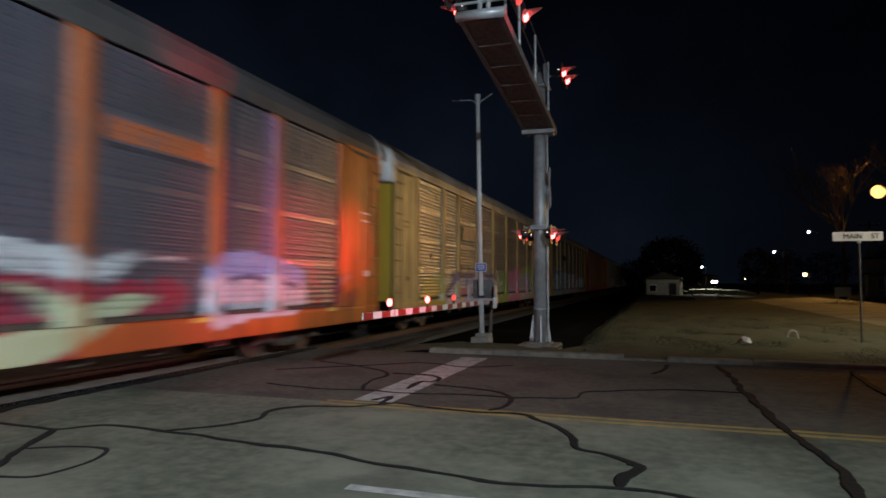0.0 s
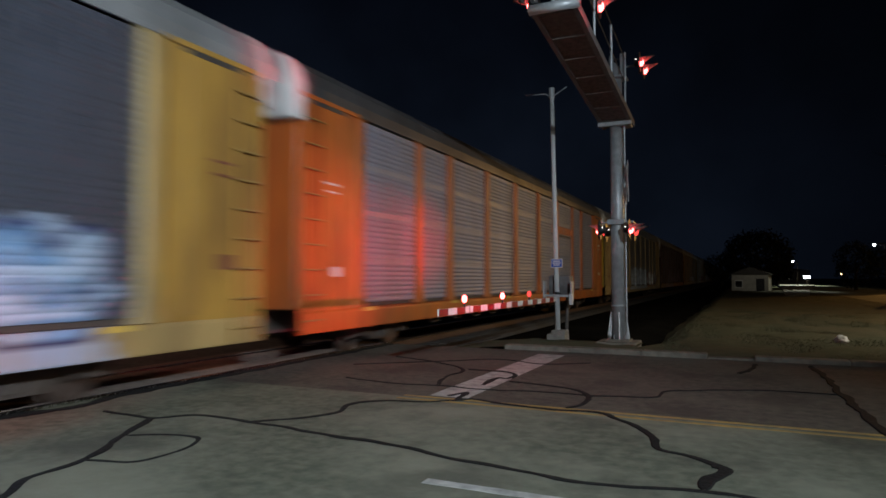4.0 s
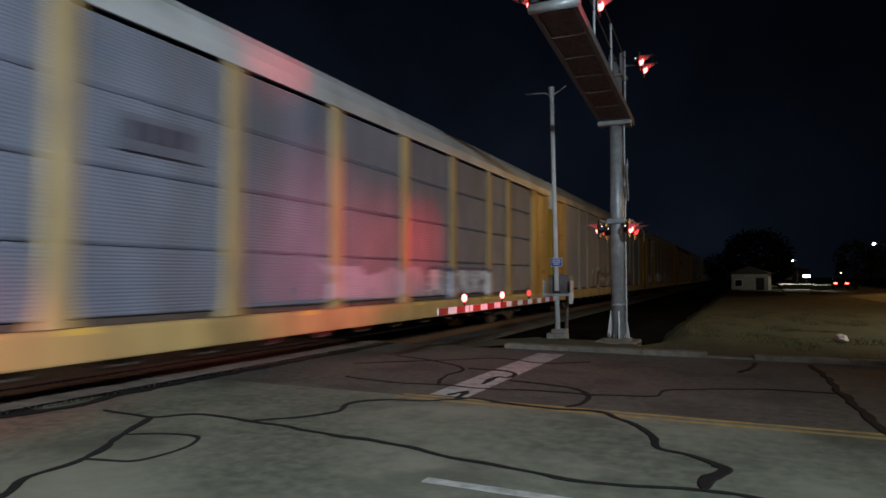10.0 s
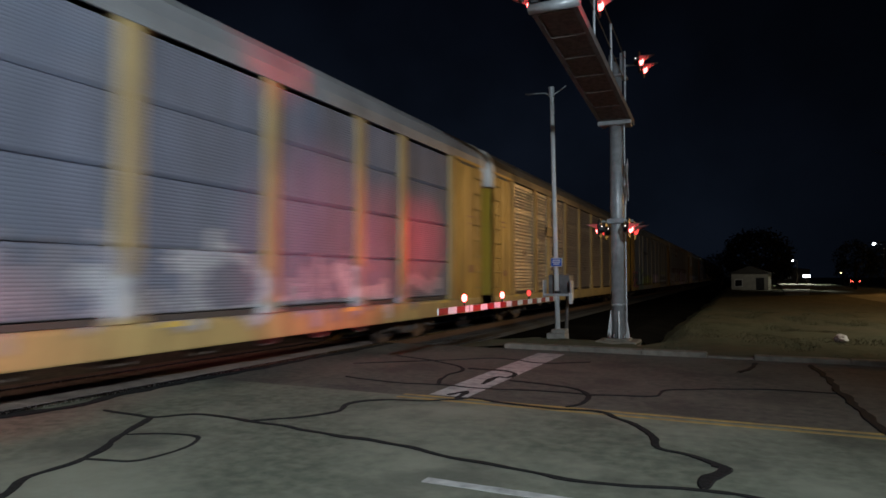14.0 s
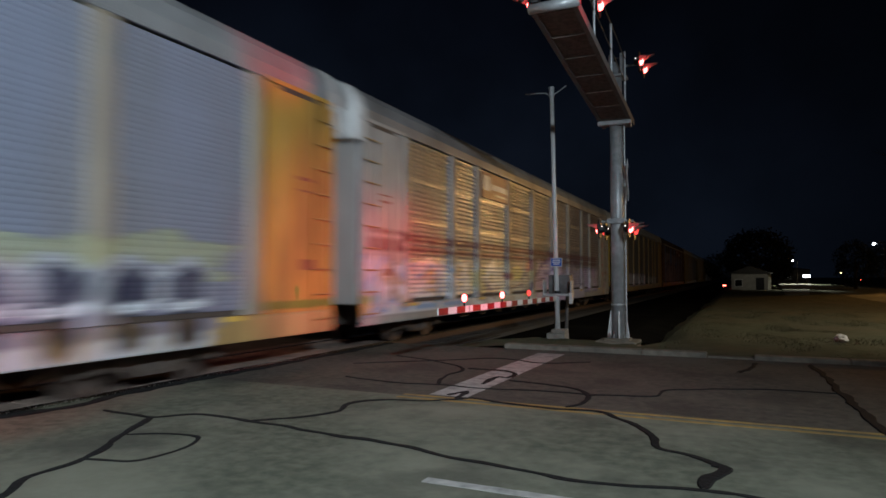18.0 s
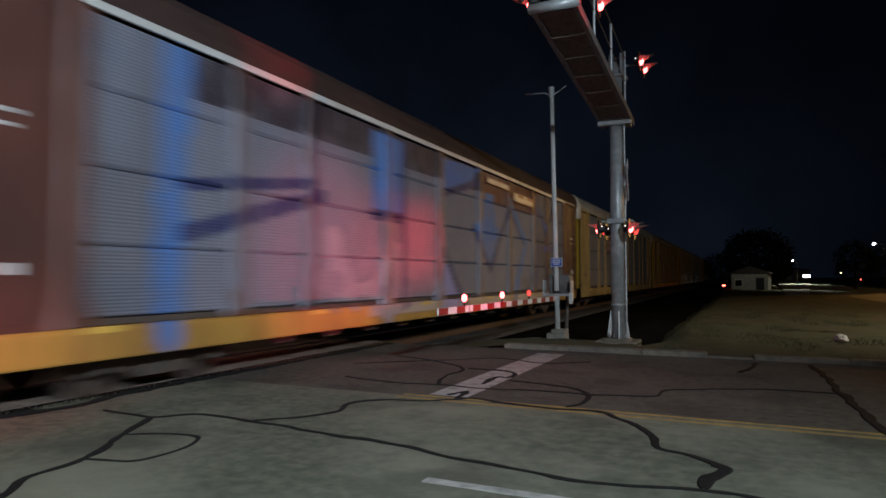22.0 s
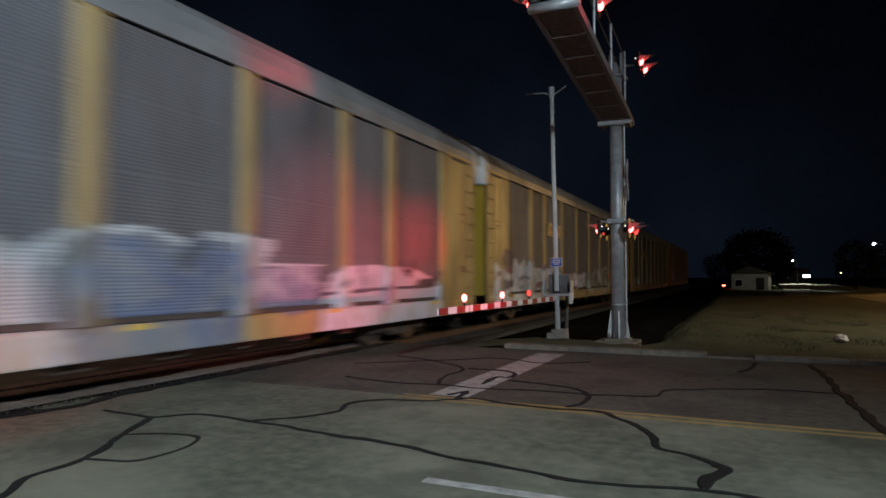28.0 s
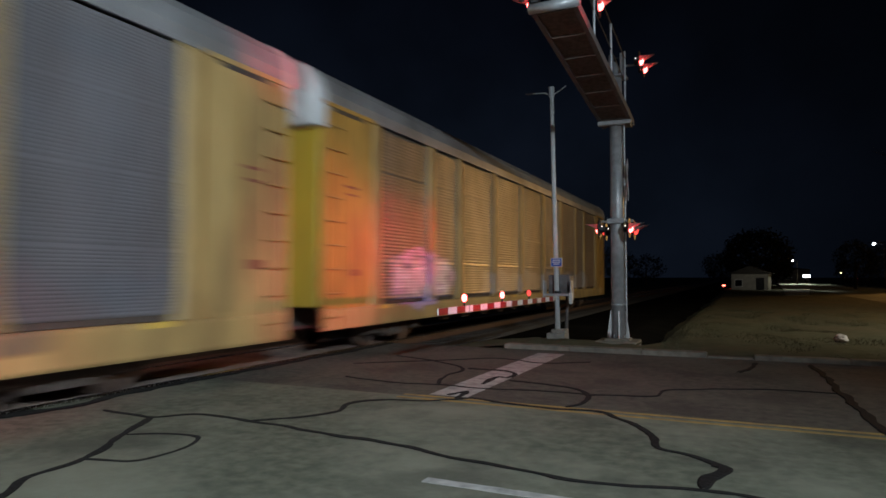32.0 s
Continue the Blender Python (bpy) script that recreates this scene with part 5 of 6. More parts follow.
        part("lettering_bar", box(B(), SIDE - 0.001, SIDE + 0.004, y - w / 2, y + w / 2, z, z + h * (0.7 + 0.5 * ((k * 37 + int(z * 10)) % 3) / 3)), PLATE[mat], t)
    return t


WHEELS, TRAIN = [], []


def spec(k, label, body="yellow", screen="cool", roof="grey", coarse=True, seams=False, **more):
    return dict(k=k, label=label, body=body, screen=screen, roof=roof, coarse=coarse, seams=seams, **more)


def letters_sign(nm, y0, y1, z0, z1, mat, ink, n=4):
    return (nm, y0, y1, z0, z1, mat, [(0.08 + 0.84 * i / n, 0.08 + 0.84 * (i + 0.72) / n, 0.35, 0.8, ink) for i in range(n)] + [(0.08, 0.9, 0.14, 0.22, ink)])


CARS = [
    spec(-6, "yellow autorack freight car with grey louvred sides", deep=0.04),
    spec(-5, "orange autorack freight car with red and white graffiti", "orange", roof="dark", deep=0.03, paint=[
        # near-black band drawn for the dark slot under the orange one
        ("band", 17.97, 20.25, 3.52, 3.9, (0.5, 0.13, 0.03), 1.0), ("band", 17.97, 20.25, 3.4, 3.51, (0.03, 0.02, 0.02), 1.0), ("band", 21.75, 22.25, 1.9, 4.85, (0.20, 0.10, 0.26), 0.6),
        ("cloud", 12.5, 19.6, 0.5, 1.62, (0.33, 0.02, 0.045), 1.0), ("band", 17.6, 20.4, 0.5, 1.0, (0.46, 0.08, 0.025), 1.0),
        ("poly", [(14.5, 2.3), (15.5, 2.25), (16.5, 2.1), (17.3, 2.02), (17.85, 1.86), (18.4, 2.0), (18.8, 2.06), (18.45, 1.74), (18.1, 1.57), (17.2, 1.62), (16.4, 1.72), (14.5, 1.85)], (0.56, 0.60, 0.62)),
        ("poly", [(16.55, 1.56), (17.1, 1.46), (17.7, 1.22), (18.4, 1.40), (19.1, 1.34), (18.3, 1.0), (17.85, 0.84), (17.1, 0.56), (14.5, 0.5), (14.5, 0.98), (16.4, 0.92), (17.2, 1.08)], (0.48, 0.54, 0.34)),
        ("path", [(15.2, 1.5), (16.4, 1.48), (16.9, 1.3)], 0.09, (0.14, 0.01, 0.02)), ("path", [(17.9, 1.02), (18.8, 1.05)], 0.04, (0.04, 0.01, 0.02)), ("path", [(18.7, 1.9), (19.6, 1.92)], 0.035, (0.5, 0.42, 0.42)),
        ("poly", [(20.05, 1.2), (20.12, 1.82), (20.35, 2.05), (21.3, 2.14), (22.4, 2.06), (23.4, 1.82), (23.5, 1.1), (23.0, 0.9), (21.4, 0.86), (20.4, 0.72)], (0.60, 0.64, 0.74)),
        ("poly", [(20.1, 1.55), (20.12, 1.82), (20.35, 2.05), (21.3, 2.14), (22.4, 2.06), (23.4, 1.82), (23.35, 1.5), (22.3, 1.72), (21.3, 1.62), (20.6, 1.7)], (0.26, 0.38, 0.70)),
        ("path", [(20.8, 1.6), (21.4, 1.66), (21.9, 1.6)], 0.05, (0.08, 0.10, 0.24)), ("path", [(22.6, 1.55), (23.1, 1.45)], 0.05, (0.10, 0.12, 0.26)),
        ("splash", 23.7, 25.6, 0.95, 1.7, 12, [(0.24, 0.02, 0.04), (0.10, 0.015, 0.02), (0.46, 0.2, 0.2)], 0.5)]),
    spec(-4, "tan autorack freight car with purple and green graffiti", "tan", roof="grey", deep=0.03, paint=[
        ("cloud", 2.2, 5.4, 0.5, 1.75, (0.27, 0.30, 0.05), 0.9), ("blob", 3.3, 1.0, 0.9, 0.6, (0.34, 0.26, 0.05)), ("blob", 4.75, 1.58, 0.55, 0.16, (0.46, 0.48, 0.42)), ("blob", 4.3, 1.02, 0.5, 0.12, (0.5, 0.5, 0.42)),
        ("poly", [(4.6, 0.5), (4.95, 1.2), (5.6, 1.75), (12.6, 1.78), (12.9, 0.5)], (0.40, 0.38, 0.62)), ("splash", 5.3, 12.6, 0.95, 1.65, 34, [(0.46, 0.40, 0.66), (0.30, 0.34, 0.62), (0.52, 0.36, 0.58), (0.34, 0.26, 0.50)], 0.6),
        ("band", 4.9, 12.9, 0.5, 0.98, (0.55, 0.42, 0.60), 1.0), ("splash", 5.2, 12.6, 0.55, 0.95, 20, [(0.58, 0.36, 0.56), (0.46, 0.44, 0.66), (0.60, 0.52, 0.64)], 0.5),
        ("blob", 6.45, 1.28, 0.5, 0.26, (0.36, 0.44, 0.34)), ("band", 6.75, 8.5, 1.04, 1.34, (0.42, 0.05, 0.27), 1.0), ("path", [(8.5, 1.2), (12.6, 1.24)], 0.05, (0.18, 0.08, 0.26)),
        ("poly", [(5.3, 1.72), (5.6, 1.95), (12.1, 1.92), (12.0, 1.74)], (0.045, 0.03, 0.13)), ("path", [(4.75, 1.08), (5.6, 1.5), (6.5, 1.85), (6.7, 2.1)], 0.13, (0.07, 0.05, 0.20))] + [("path", [(yy - 0.25, 1.45), (yy, 2.08)], 0.11, (0.10, 0.06, 0.20)) for yy in (7.8, 9.35, 10.4, 11.5)] + [
        ("path", [(8.75, 1.3), (9.05, 2.0)], 0.17, (0.36, 0.29, 0.30)), ("band", 9.0, 9.45, 0.70, 0.80, (0.62, 0.48, 0.10), 1.0), ("band", 5.45, 5.9, 0.76, 0.86, (0.62, 0.42, 0.12), 1.0),
        ("cloud", 12.95, 15.5, 0.5, 2.1, (0.20, 0.32, 0.06), 0.9), ("splash", 12.6, 14.0, 1.1, 2.0, 12, [(0.58, 0.6, 0.58), (0.30, 0.42, 0.2)], 0.45), ("cloud", 15.0, 20.6, 0.5, 2.2, (0.52, 0.12, 0.28), 1.0), ("splash", 15.2, 19.0, 0.7, 2.0, 26, [(0.50, 0.28, 0.46), (0.42, 0.32, 0.55), (0.54, 0.16, 0.32)], 0.8),
        ("cloud", 18.8, 22.8, 0.5, 2.4, (0.30, 0.40, 0.08), 0.95), ("cloud", 18.9, 21.9, 0.5, 2.05, (0.27, 0.38, 0.42), 1.0), ("splash", 19.0, 21.9, 0.8, 1.9, 14, [(0.40, 0.34, 0.55), (0.26, 0.42, 0.46), (0.42, 0.20, 0.36)], 0.8), ("cloud", 22.9, 26.0, 1.0, 1.9, (0.36, 0.26, 0.33), 0.7), ("splash", 22.9, 25.7, 1.2, 2.1, 16, [(0.33, 0.26, 0.34), (0.17, 0.11, 0.20), (0.42, 0.3, 0.4)], 0.6), ("band", 23.0, 24.2, 0.56, 0.95, (0.42, 0.4, 0.38), 0.9)],
         signs=[("dark unreadable reporting mark", 6.75, 8.7, 3.2, 3.75, "grey", [(0.06, 0.3, 0.15, 0.9, "maroon"), (0.38, 0.62, 0.15, 0.9, "maroon"), (0.7, 0.94, 0.15, 0.9, "maroon")])]),
    spec(-3, "yellow autorack freight car with huge white and blue block letters", "yellow", roof="grey", deep=0.03, paint=[
        ("cloud", 1.6, 3.0, 1.2, 1.85, BLUE_, 0.9), ("cloud", 2.6, 9.9, 0.5, 2.4, (0.36, 0.48, 0.58), 1.0), ("splash", 3.0, 9.4, 0.7, 2.2, 30, [(0.33, 0.45, 0.56), (0.40, 0.52, 0.60), (0.36, 0.46, 0.60)], 0.9), ("cloud", 9.7, 18.7, 0.5, 2.34, (0.55, 0.52, 0.66), 1.0), ("splash", 10.0, 18.4, 0.6, 2.2, 40, [(0.50, 0.50, 0.68), (0.58, 0.48, 0.62), (0.60, 0.58, 0.68)], 0.8),
        ("path", [(2.6, 2.58), (7.0, 2.56), (9.0, 2.52)], 0.035, (0.6, 0.6, 0.66)), ("path", [(2.6, 2.46), (7.0, 2.44), (8.0, 2.42), (9.0, 2.40)], 0.04, DEEP_),
        ("glyph", 3.0, 4.6, 0.95, 2.25, "bars", 0.09, (0.08, 0.14, 0.36)), ("glyph", 5.0, 6.2, 0.95, 2.25, "box", 0.09, (0.08, 0.14, 0.36)),
        ("path", [(7.0, 1.69), (7.45, 1.69)], 0.03, (0.06, 0.09, 0.18)), ("path", [(7.9, 1.62), (8.3, 1.67)], 0.065, (0.14, 0.20, 0.32)), ("blob", 7.7, 0.72, 0.35, 0.13, (0.20, 0.26, 0.34)),
        ("path", [(9.05, 2.48), (9.5, 2.3), (9.74, 2.0), (9.66, 1.4), (9.7, 0.55)], 0.11, (0.20, 0.24, 0.36)), ("path", [(10.1, 2.36), (10.75, 2.38)], 0.06, INK_), ("path", [(9.8, 2.5), (10.9, 2.5)], 0.03, (0.62, 0.62, 0.66)),
        ("path", [(11.1, 2.32), (12.5, 2.29), (13.95, 2.27), (14.1, 2.40), (15.2, 2.44), (16.4, 2.28), (18.3, 2.12)], 0.045, (0.07, 0.03, 0.13)),
        ("poly", [(10.95, 1.86), (11.25, 1.86), (11.3, 2.3), (11.05, 2.3)], (0.20, 0.12, 0.30)), ("path", [(10.7, 1.81), (11.2, 1.81)], 0.035, INK_), ("poly", [(10.78, 1.13), (11.25, 1.13), (11.25, 1.47), (10.78, 1.47)], (0.10, 0.015, 0.045)),
        ("band", 12.1, 12.4, 0.55, 2.24, (0.38, 0.30, 0.48), 1.0), ("poly", [(12.65, 1.78), (13.2, 1.78), (13.25, 1.97), (12.8, 1.97)], (0.09, 0.02, 0.06)), ("path", [(12.6, 1.66), (13.15, 1.66)], 0.04, (0.12, 0.05, 0.14)), ("poly", [(12.7, 1.02), (13.25, 1.02), (13.25, 1.36), (12.7, 1.36)], (0.09, 0.015, 0.045)),
        ("band", 14.15, 14.4, 0.55, 2.24, (0.36, 0.26, 0.46), 1.0), ("poly", [(14.9, 2.05), (15.5, 2.05), (15.55, 2.2), (15.0, 2.24)], INK_), ("path", [(14.95, 1.71), (15.55, 1.70)], 0.055, INK_), ("poly", [(15.25, 1.30), (15.9, 1.28), (15.8, 1.44), (15.3, 1.44)], INK_), ("path", [(15.1, 0.55), (15.0, 1.0)], 0.09, (0.26, 0.2, 0.36)),
        ("path", [(16.1, 1.0), (16.35, 2.1), (16.75, 1.5), (17.0, 2.12)], 0.09, INK_), ("path", [(17.1, 0.7), (17.15, 1.9), (17.9, 2.0)], 0.08, INK_), ("path", [(18.1, 0.9), (18.2, 2.05)], 0.09, (0.12, 0.10, 0.22)),
        ("cloud", 18.7, 24.6, 0.55, 2.2, (0.36, 0.44, 0.58), 1.0), ("word", 18.8, 24.4, 0.85, 2.2, 4, (0.38, 0.48, 0.62), DEEP_, BLUE_)],
         # no opening here: a flat black plate takes the dark slot's place
         signs=[("black plate standing in for a dark slot between the louvres", 6.95, 9.05, 3.32, 3.72, "black", [])]),
    # its near-black band stands for a dark slot too
    spec(-2, "orange autorack freight car with grey louvred sides", "orange", "pale", "dark", deep=0.04, paint=[("band", 17.3, 20.8, 3.45, 3.82, (0.55, 0.13, 0.02), 1.0), ("band", 17.3, 20.8, 3.34, 3.44, (0.03, 0.02, 0.02), 1.0)]),
    spec(-1, "faded yellow autorack freight car with pale blue graffiti", "tan", "dull", "grey", paint=[
        ("cloud", 10.0, 18.8, 0.72, 2.25, (0.45, 0.52, 0.62), 1.0), ("word", 10.4, 18.4, 0.85, 2.1, 5, (0.50, 0.58, 0.66), (0.30, 0.37, 0.45), (0.44, 0.50, 0.60)), ("cloud", 18.8, 21.0, 0.8, 1.95, ORANGE_, 0.8),
        ("word", 19.0, 24.4, 0.9, 2.05, 4, WHITE_, (0.45, 0.15, 0.1), ORANGE_), ("line", 24.4, 2.1, 25.2, 1.1, 0.16, WHITE_), ("line", 25.2, 1.1, 26.0, 1.9, 0.14, DEEP_), ("line", 23.6, 2.1, 24.3, 1.0, 0.15, BLACK_)]),
    spec(0, "dark brown autorack freight car with dull steel panels", "brown", "rust", "grey", False, True, sill="yellow", paint=[
        ("cloud", 8.0, 13.0, 1.1, 1.75, (0.33, 0.33, 0.38), 0.6), ("word", 15.0, 20.0, 1.1, 1.9, 4, (0.36, 0.38, 0.42), (0.18, 0.19, 0.24), (0.28, 0.3, 0.36)), ("band", 0.9, 1.9, 1.15, 1.65, WHITE_, 0.6), ("band", 6.0, 14.0, 0.5, 0.97, (0.36, 0.32, 0.33), 0.8), ("splash", 3.0, 12.0, 0.55, 0.95, 9, [(0.42, 0.36, 0.30), (0.26, 0.2, 0.14)], 0.6), ("splash", 6.0, 24.0, 1.1, 2.2, 60, [(0.20, 0.19, 0.23), (0.11, 0.10, 0.12), (0.17, 0.12, 0.12)], 0.9)]),
    spec(1, "yellow autorack freight car with grey ribbed panels", "yellow", "cool", "pale", False, True, signs=[("faded dark reporting mark", 8.4, 9.8, 3.2, 3.7, "grey", [(0.1 + 0.2 * i, 0.24 + 0.2 * i, 0.3, 0.8, "ink") for i in range(4)])],
         paint=[("cloud", 13.0, 17.5, 1.1, 1.75, (0.42, 0.44, 0.52), 0.7), ("word", 17.5, 22.0, 1.1, 1.75, 5, (0.4, 0.42, 0.5), DEEP_, WHITE_)]),
    spec(2, "yellow autorack freight car with black, white and red graffiti", "yellow", "pale", "grey", True, False, posts="faded", paint=[
        ("cloud", 8.8, 15.3, 1.6, 2.2, (0.17, 0.28, 0.34), 1.0), ("cloud", 9.0, 15.2, 0.98, 2.0, (0.34, 0.36, 0.40), 1.0)] + [("poly", [(9.1 + 0.72 * i, 1.0 + 0.15 * (i % 2)), (9.45 + 0.72 * i, 1.95 - 0.2 * (i % 3)), (9.95 + 0.72 * i, 1.9), (9.6 + 0.72 * i, 1.0)], ((0.02, 0.02, 0.03), (0.10, 0.03, 0.04), (0.05, 0.05, 0.07))[i % 3]) for i in range(8)] + [("splash", 9.2, 15.0, 0.98, 1.9, 26, [(0.46, 0.48, 0.52), (0.07, 0.025, 0.04), (0.04, 0.04, 0.05)], 0.55), ("band", 12.9, 13.4, 0.5, 1.3, (0.40, 0.38, 0.34), 1.0), ("band", 11.2, 11.6, 0.5, 1.0, (0.40, 0.41, 0.42), 1.0),  ("cloud", 16.2, 22.2, 0.98, 1.85, (0.22, 0.03, 0.045), 0.95), ("splash", 16.5, 22.0, 1.0, 1.8, 40, [(0.12, 0.015, 0.03), (0.30, 0.05, 0.07), (0.36, 0.26, 0.29), (0.06, 0.015, 0.03)], 0.5), ("band", 16.3, 17.1, 0.5, 1.5, (0.22, 0.02, 0.035), 1.0), ("band", 18.6, 19.6, 0.5, 0.97, (0.20, 0.03, 0.03), 0.9)]),
    spec(3, "yellow autorack freight car with a white emblem plate", "yellow", "cool", "grey", False, True, paint=[
        ("cloud", 2.6, 6.0, 1.05, 1.85, (0.42, 0.40, 0.6), 0.9), ("word", 3.0, 6.0, 1.1, 1.75, 4, LILAC_, DEEP_, WHITE_), ("word", 8.4, 13.6, 1.0, 1.95, 5, WHITE_, (0.15, 0.14, 0.25), LILAC_), ("splash", 14.0, 26.4, 0.95, 1.8, 46, [(0.46, 0.44, 0.45), (0.34, 0.31, 0.34), (0.22, 0.20, 0.22)], 0.75), ("blob", 18.6, 1.5, 0.9, 0.5, (0.40, 0.39, 0.40)), ("blob", 18.6, 1.45, 0.6, 0.36, (0.17, 0.16, 0.19))],
         signs=[("white plate with a brown emblem", 6.2, 8.3, 3.3, 4.8, "cream", [(0.2, 0.8, 0.14, 0.94, "white"), (0.33, 0.67, 0.2, 0.62, "brown"), (0.28, 0.72, 0.68, 0.86, "maroon")])]),
    # the slot is again only a black plate
    spec(4, "yellow autorack freight car with louvred sides", "yellow", "cool", "dark", deep=0.04, signs=[("black plate standing in for a dark slot between the louvres", 8.0, 10.2, 3.2, 3.6, "black", [])]),
    spec(5, "yellow autorack freight car with yellow, black and white graffiti", "yellow", "pale", "grey", True, False, posts="faded", paint=[
        ("word", 2.6, 6.2, 0.9, 1.9, 3, BLACK_, PINK_, DEEP_), ("cloud", 5.8, 8.7, 0.5, 2.15, (0.19, 0.29, 0.31), 0.95), ("blob", 8.0, 1.98, 0.45, 0.36, (0.27, 0.36, 0.14)), ("blob", 8.4, 1.2, 0.5, 0.4, (0.22, 0.30, 0.13)), ("blob", 7.5, 1.25, 0.3, 0.3, (0.22, 0.34, 0.36)), ("path", [(6.6, 2.05), (7.15, 1.8), (7.4, 1.5), (8.0, 1.6), (8.5, 1.8)], 0.14, (0.025, 0.03, 0.055)), ("path", [(7.9, 1.55), (8.05, 1.0)], 0.16, (0.03, 0.035, 0.06)), ("path", [(6.9, 0.6), (7.1, 1.1)], 0.12, (0.03, 0.04, 0.07)),
        ("cloud", 8.7, 12.2, 0.98, 1.62, (0.30, 0.33, 0.045), 1.0), ("cloud", 12.0, 14.3, 0.98, 1.55, (0.42, 0.30, 0.05), 1.0), ("splash", 8.9, 14.0, 1.05, 1.5, 26, [(0.34, 0.36, 0.06), (0.25, 0.29, 0.04), (0.44, 0.34, 0.06)], 0.5), ("path", [(9.1, 1.74), (9.7, 1.76)], 0.03, (0.06, 0.06, 0.06)), ("path", [(10.4, 1.7), (11.0, 1.7)], 0.03, (0.07, 0.07, 0.06)), ("path", [(13.3, 1.58), (14.2, 1.55)], 0.05, (0.12, 0.12, 0.12)), ("band", 8.6, 14.4, 0.5, 0.9, (0.42, 0.37, 0.33), 0.8), ("word", 14.4, 19.4, 1.05, 1.75, 6, (0.6, 0.45, 0.55), LILAC_, WHITE_), ("cloud", 19.8, 26.9, 1.5, 2.12, (0.42, 0.44, 0.20), 0.6), ("cloud", 20.6, 26.6, 0.6, 1.72, (0.20, 0.20, 0.27), 1.0), ("band", 20.8, 26.4, 0.5, 0.80, (0.46, 0.48, 0.52), 1.0)] + [("blob", 21.2 + 0.95 * i, 1.5, 0.5, 0.36, (0.42, 0.44, 0.48)) for i in range(6)] + [("blob", 21.26 + 0.95 * i, 1.43, 0.34, 0.3, (0.03, 0.03, 0.06)) for i in range(6)] + [("blob", 21.2 + 0.95 * i, 0.92, 0.26, 0.34, BLACK_) for i in range(6)] + [("line", 20.9 + 0.95 * i, 1.17, 21.6 + 0.95 * i, 1.19, 0.05, WHITE_) for i in range(6)],
         signs=[("dark unreadable lettering", 8.75, 11.1, 3.36, 3.66, "grey", [(0.02 + 0.082 * i, 0.075 + 0.082 * i, 0.12, 0.9 if i in (0, 3, 7) else 0.66, "ink") for i in range(12)])]),
    spec(6, "white autorack freight car with maroon stripes and lilac graffiti", "white", "cool", "grey", True, False, deep=0.03, paint=[
        ("band", 2.3, 26.3, 2.16, 2.32, (0.085, 0.012, 0.03), 1.0), ("band", 2.3, 26.3, 2.345, 2.47, (0.085, 0.012, 0.03), 1.0), ("band", 2.3, 26.3, 2.495, 2.62, (0.085, 0.012, 0.03), 1.0),
        ("cloud", 0.8, 8.0, 0.72, 1.95, WHITE_, 0.9), ("word", 1.0, 7.6, 0.85, 1.9, 4, (0.5, 0.52, 0.56), BLUE_, (0.4, 0.3, 0.15)), ("cloud", 8.2, 14.6, 0.5, 1.9, (0.46, 0.49, 0.48), 0.95), ("splash", 8.4, 11.0, 0.7, 1.8, 16, [WHITE_, (0.40, 0.42, 0.22), (0.20, 0.18, 0.22), (0.5, 0.52, 0.48)], 0.8), ("blob", 12.5, 1.72, 0.65, 0.26, (0.40, 0.42, 0.17)), ("blob", 11.5, 1.62, 0.6, 0.14, (0.17, 0.05, 0.08)), ("blob", 13.9, 1.95, 0.45, 0.22, (0.24, 0.06, 0.10)), ("blob", 14.2, 1.62, 0.35, 0.22, (0.40, 0.41, 0.24)), ("path", [(11.3, 1.2), (12.3, 1.22), (13.2, 1.3)], 0.05, (0.16, 0.16, 0.2)), ("path", [(13.0, 1.5), (13.4, 1.7), (13.9, 1.5)], 0.09, (0.16, 0.15, 0.21)), ("path", [(14.1, 1.2), (14.45, 1.5), (14.9, 1.72)], 0.13, (0.10, 0.08, 0.15)), ("path", [(13.4, 0.9), (13.7, 1.2)], 0.1, (0.2, 0.2, 0.24)),
        ("poly", [(14.6, 0.5), (14.75, 1.45), (15.3, 1.95), (16.3, 2.25), (17.3, 2.3), (18.1, 2.28), (18.65, 2.42), (18.95, 1.9), (19.3, 0.5)], (0.50, 0.38, 0.60)), ("splash", 14.9, 18.8, 0.6, 2.0, 34, [(0.56, 0.46, 0.66), (0.50, 0.36, 0.58), (0.58, 0.52, 0.68)], 0.6), ("path", [(14.9, 1.62), (15.5, 2.0), (16.3, 2.2), (17.0, 2.32)], 0.055, (0.16, 0.09, 0.25)), ("path", [(15.0, 1.47), (16.1, 1.5)], 0.03, (0.14, 0.08, 0.2)), ("path", [(15.9, 1.7), (16.7, 1.72)], 0.035, (0.16, 0.09, 0.25)), ("path", [(17.2, 2.0), (18.4, 2.05)], 0.05, (0.2, 0.12, 0.3)), ("blob", 18.4, 1.42, 0.3, 0.2, (0.26, 0.10, 0.24)), ("path", [(17.0, 1.85), (17.8, 1.9)], 0.04, (0.2, 0.12, 0.3)),
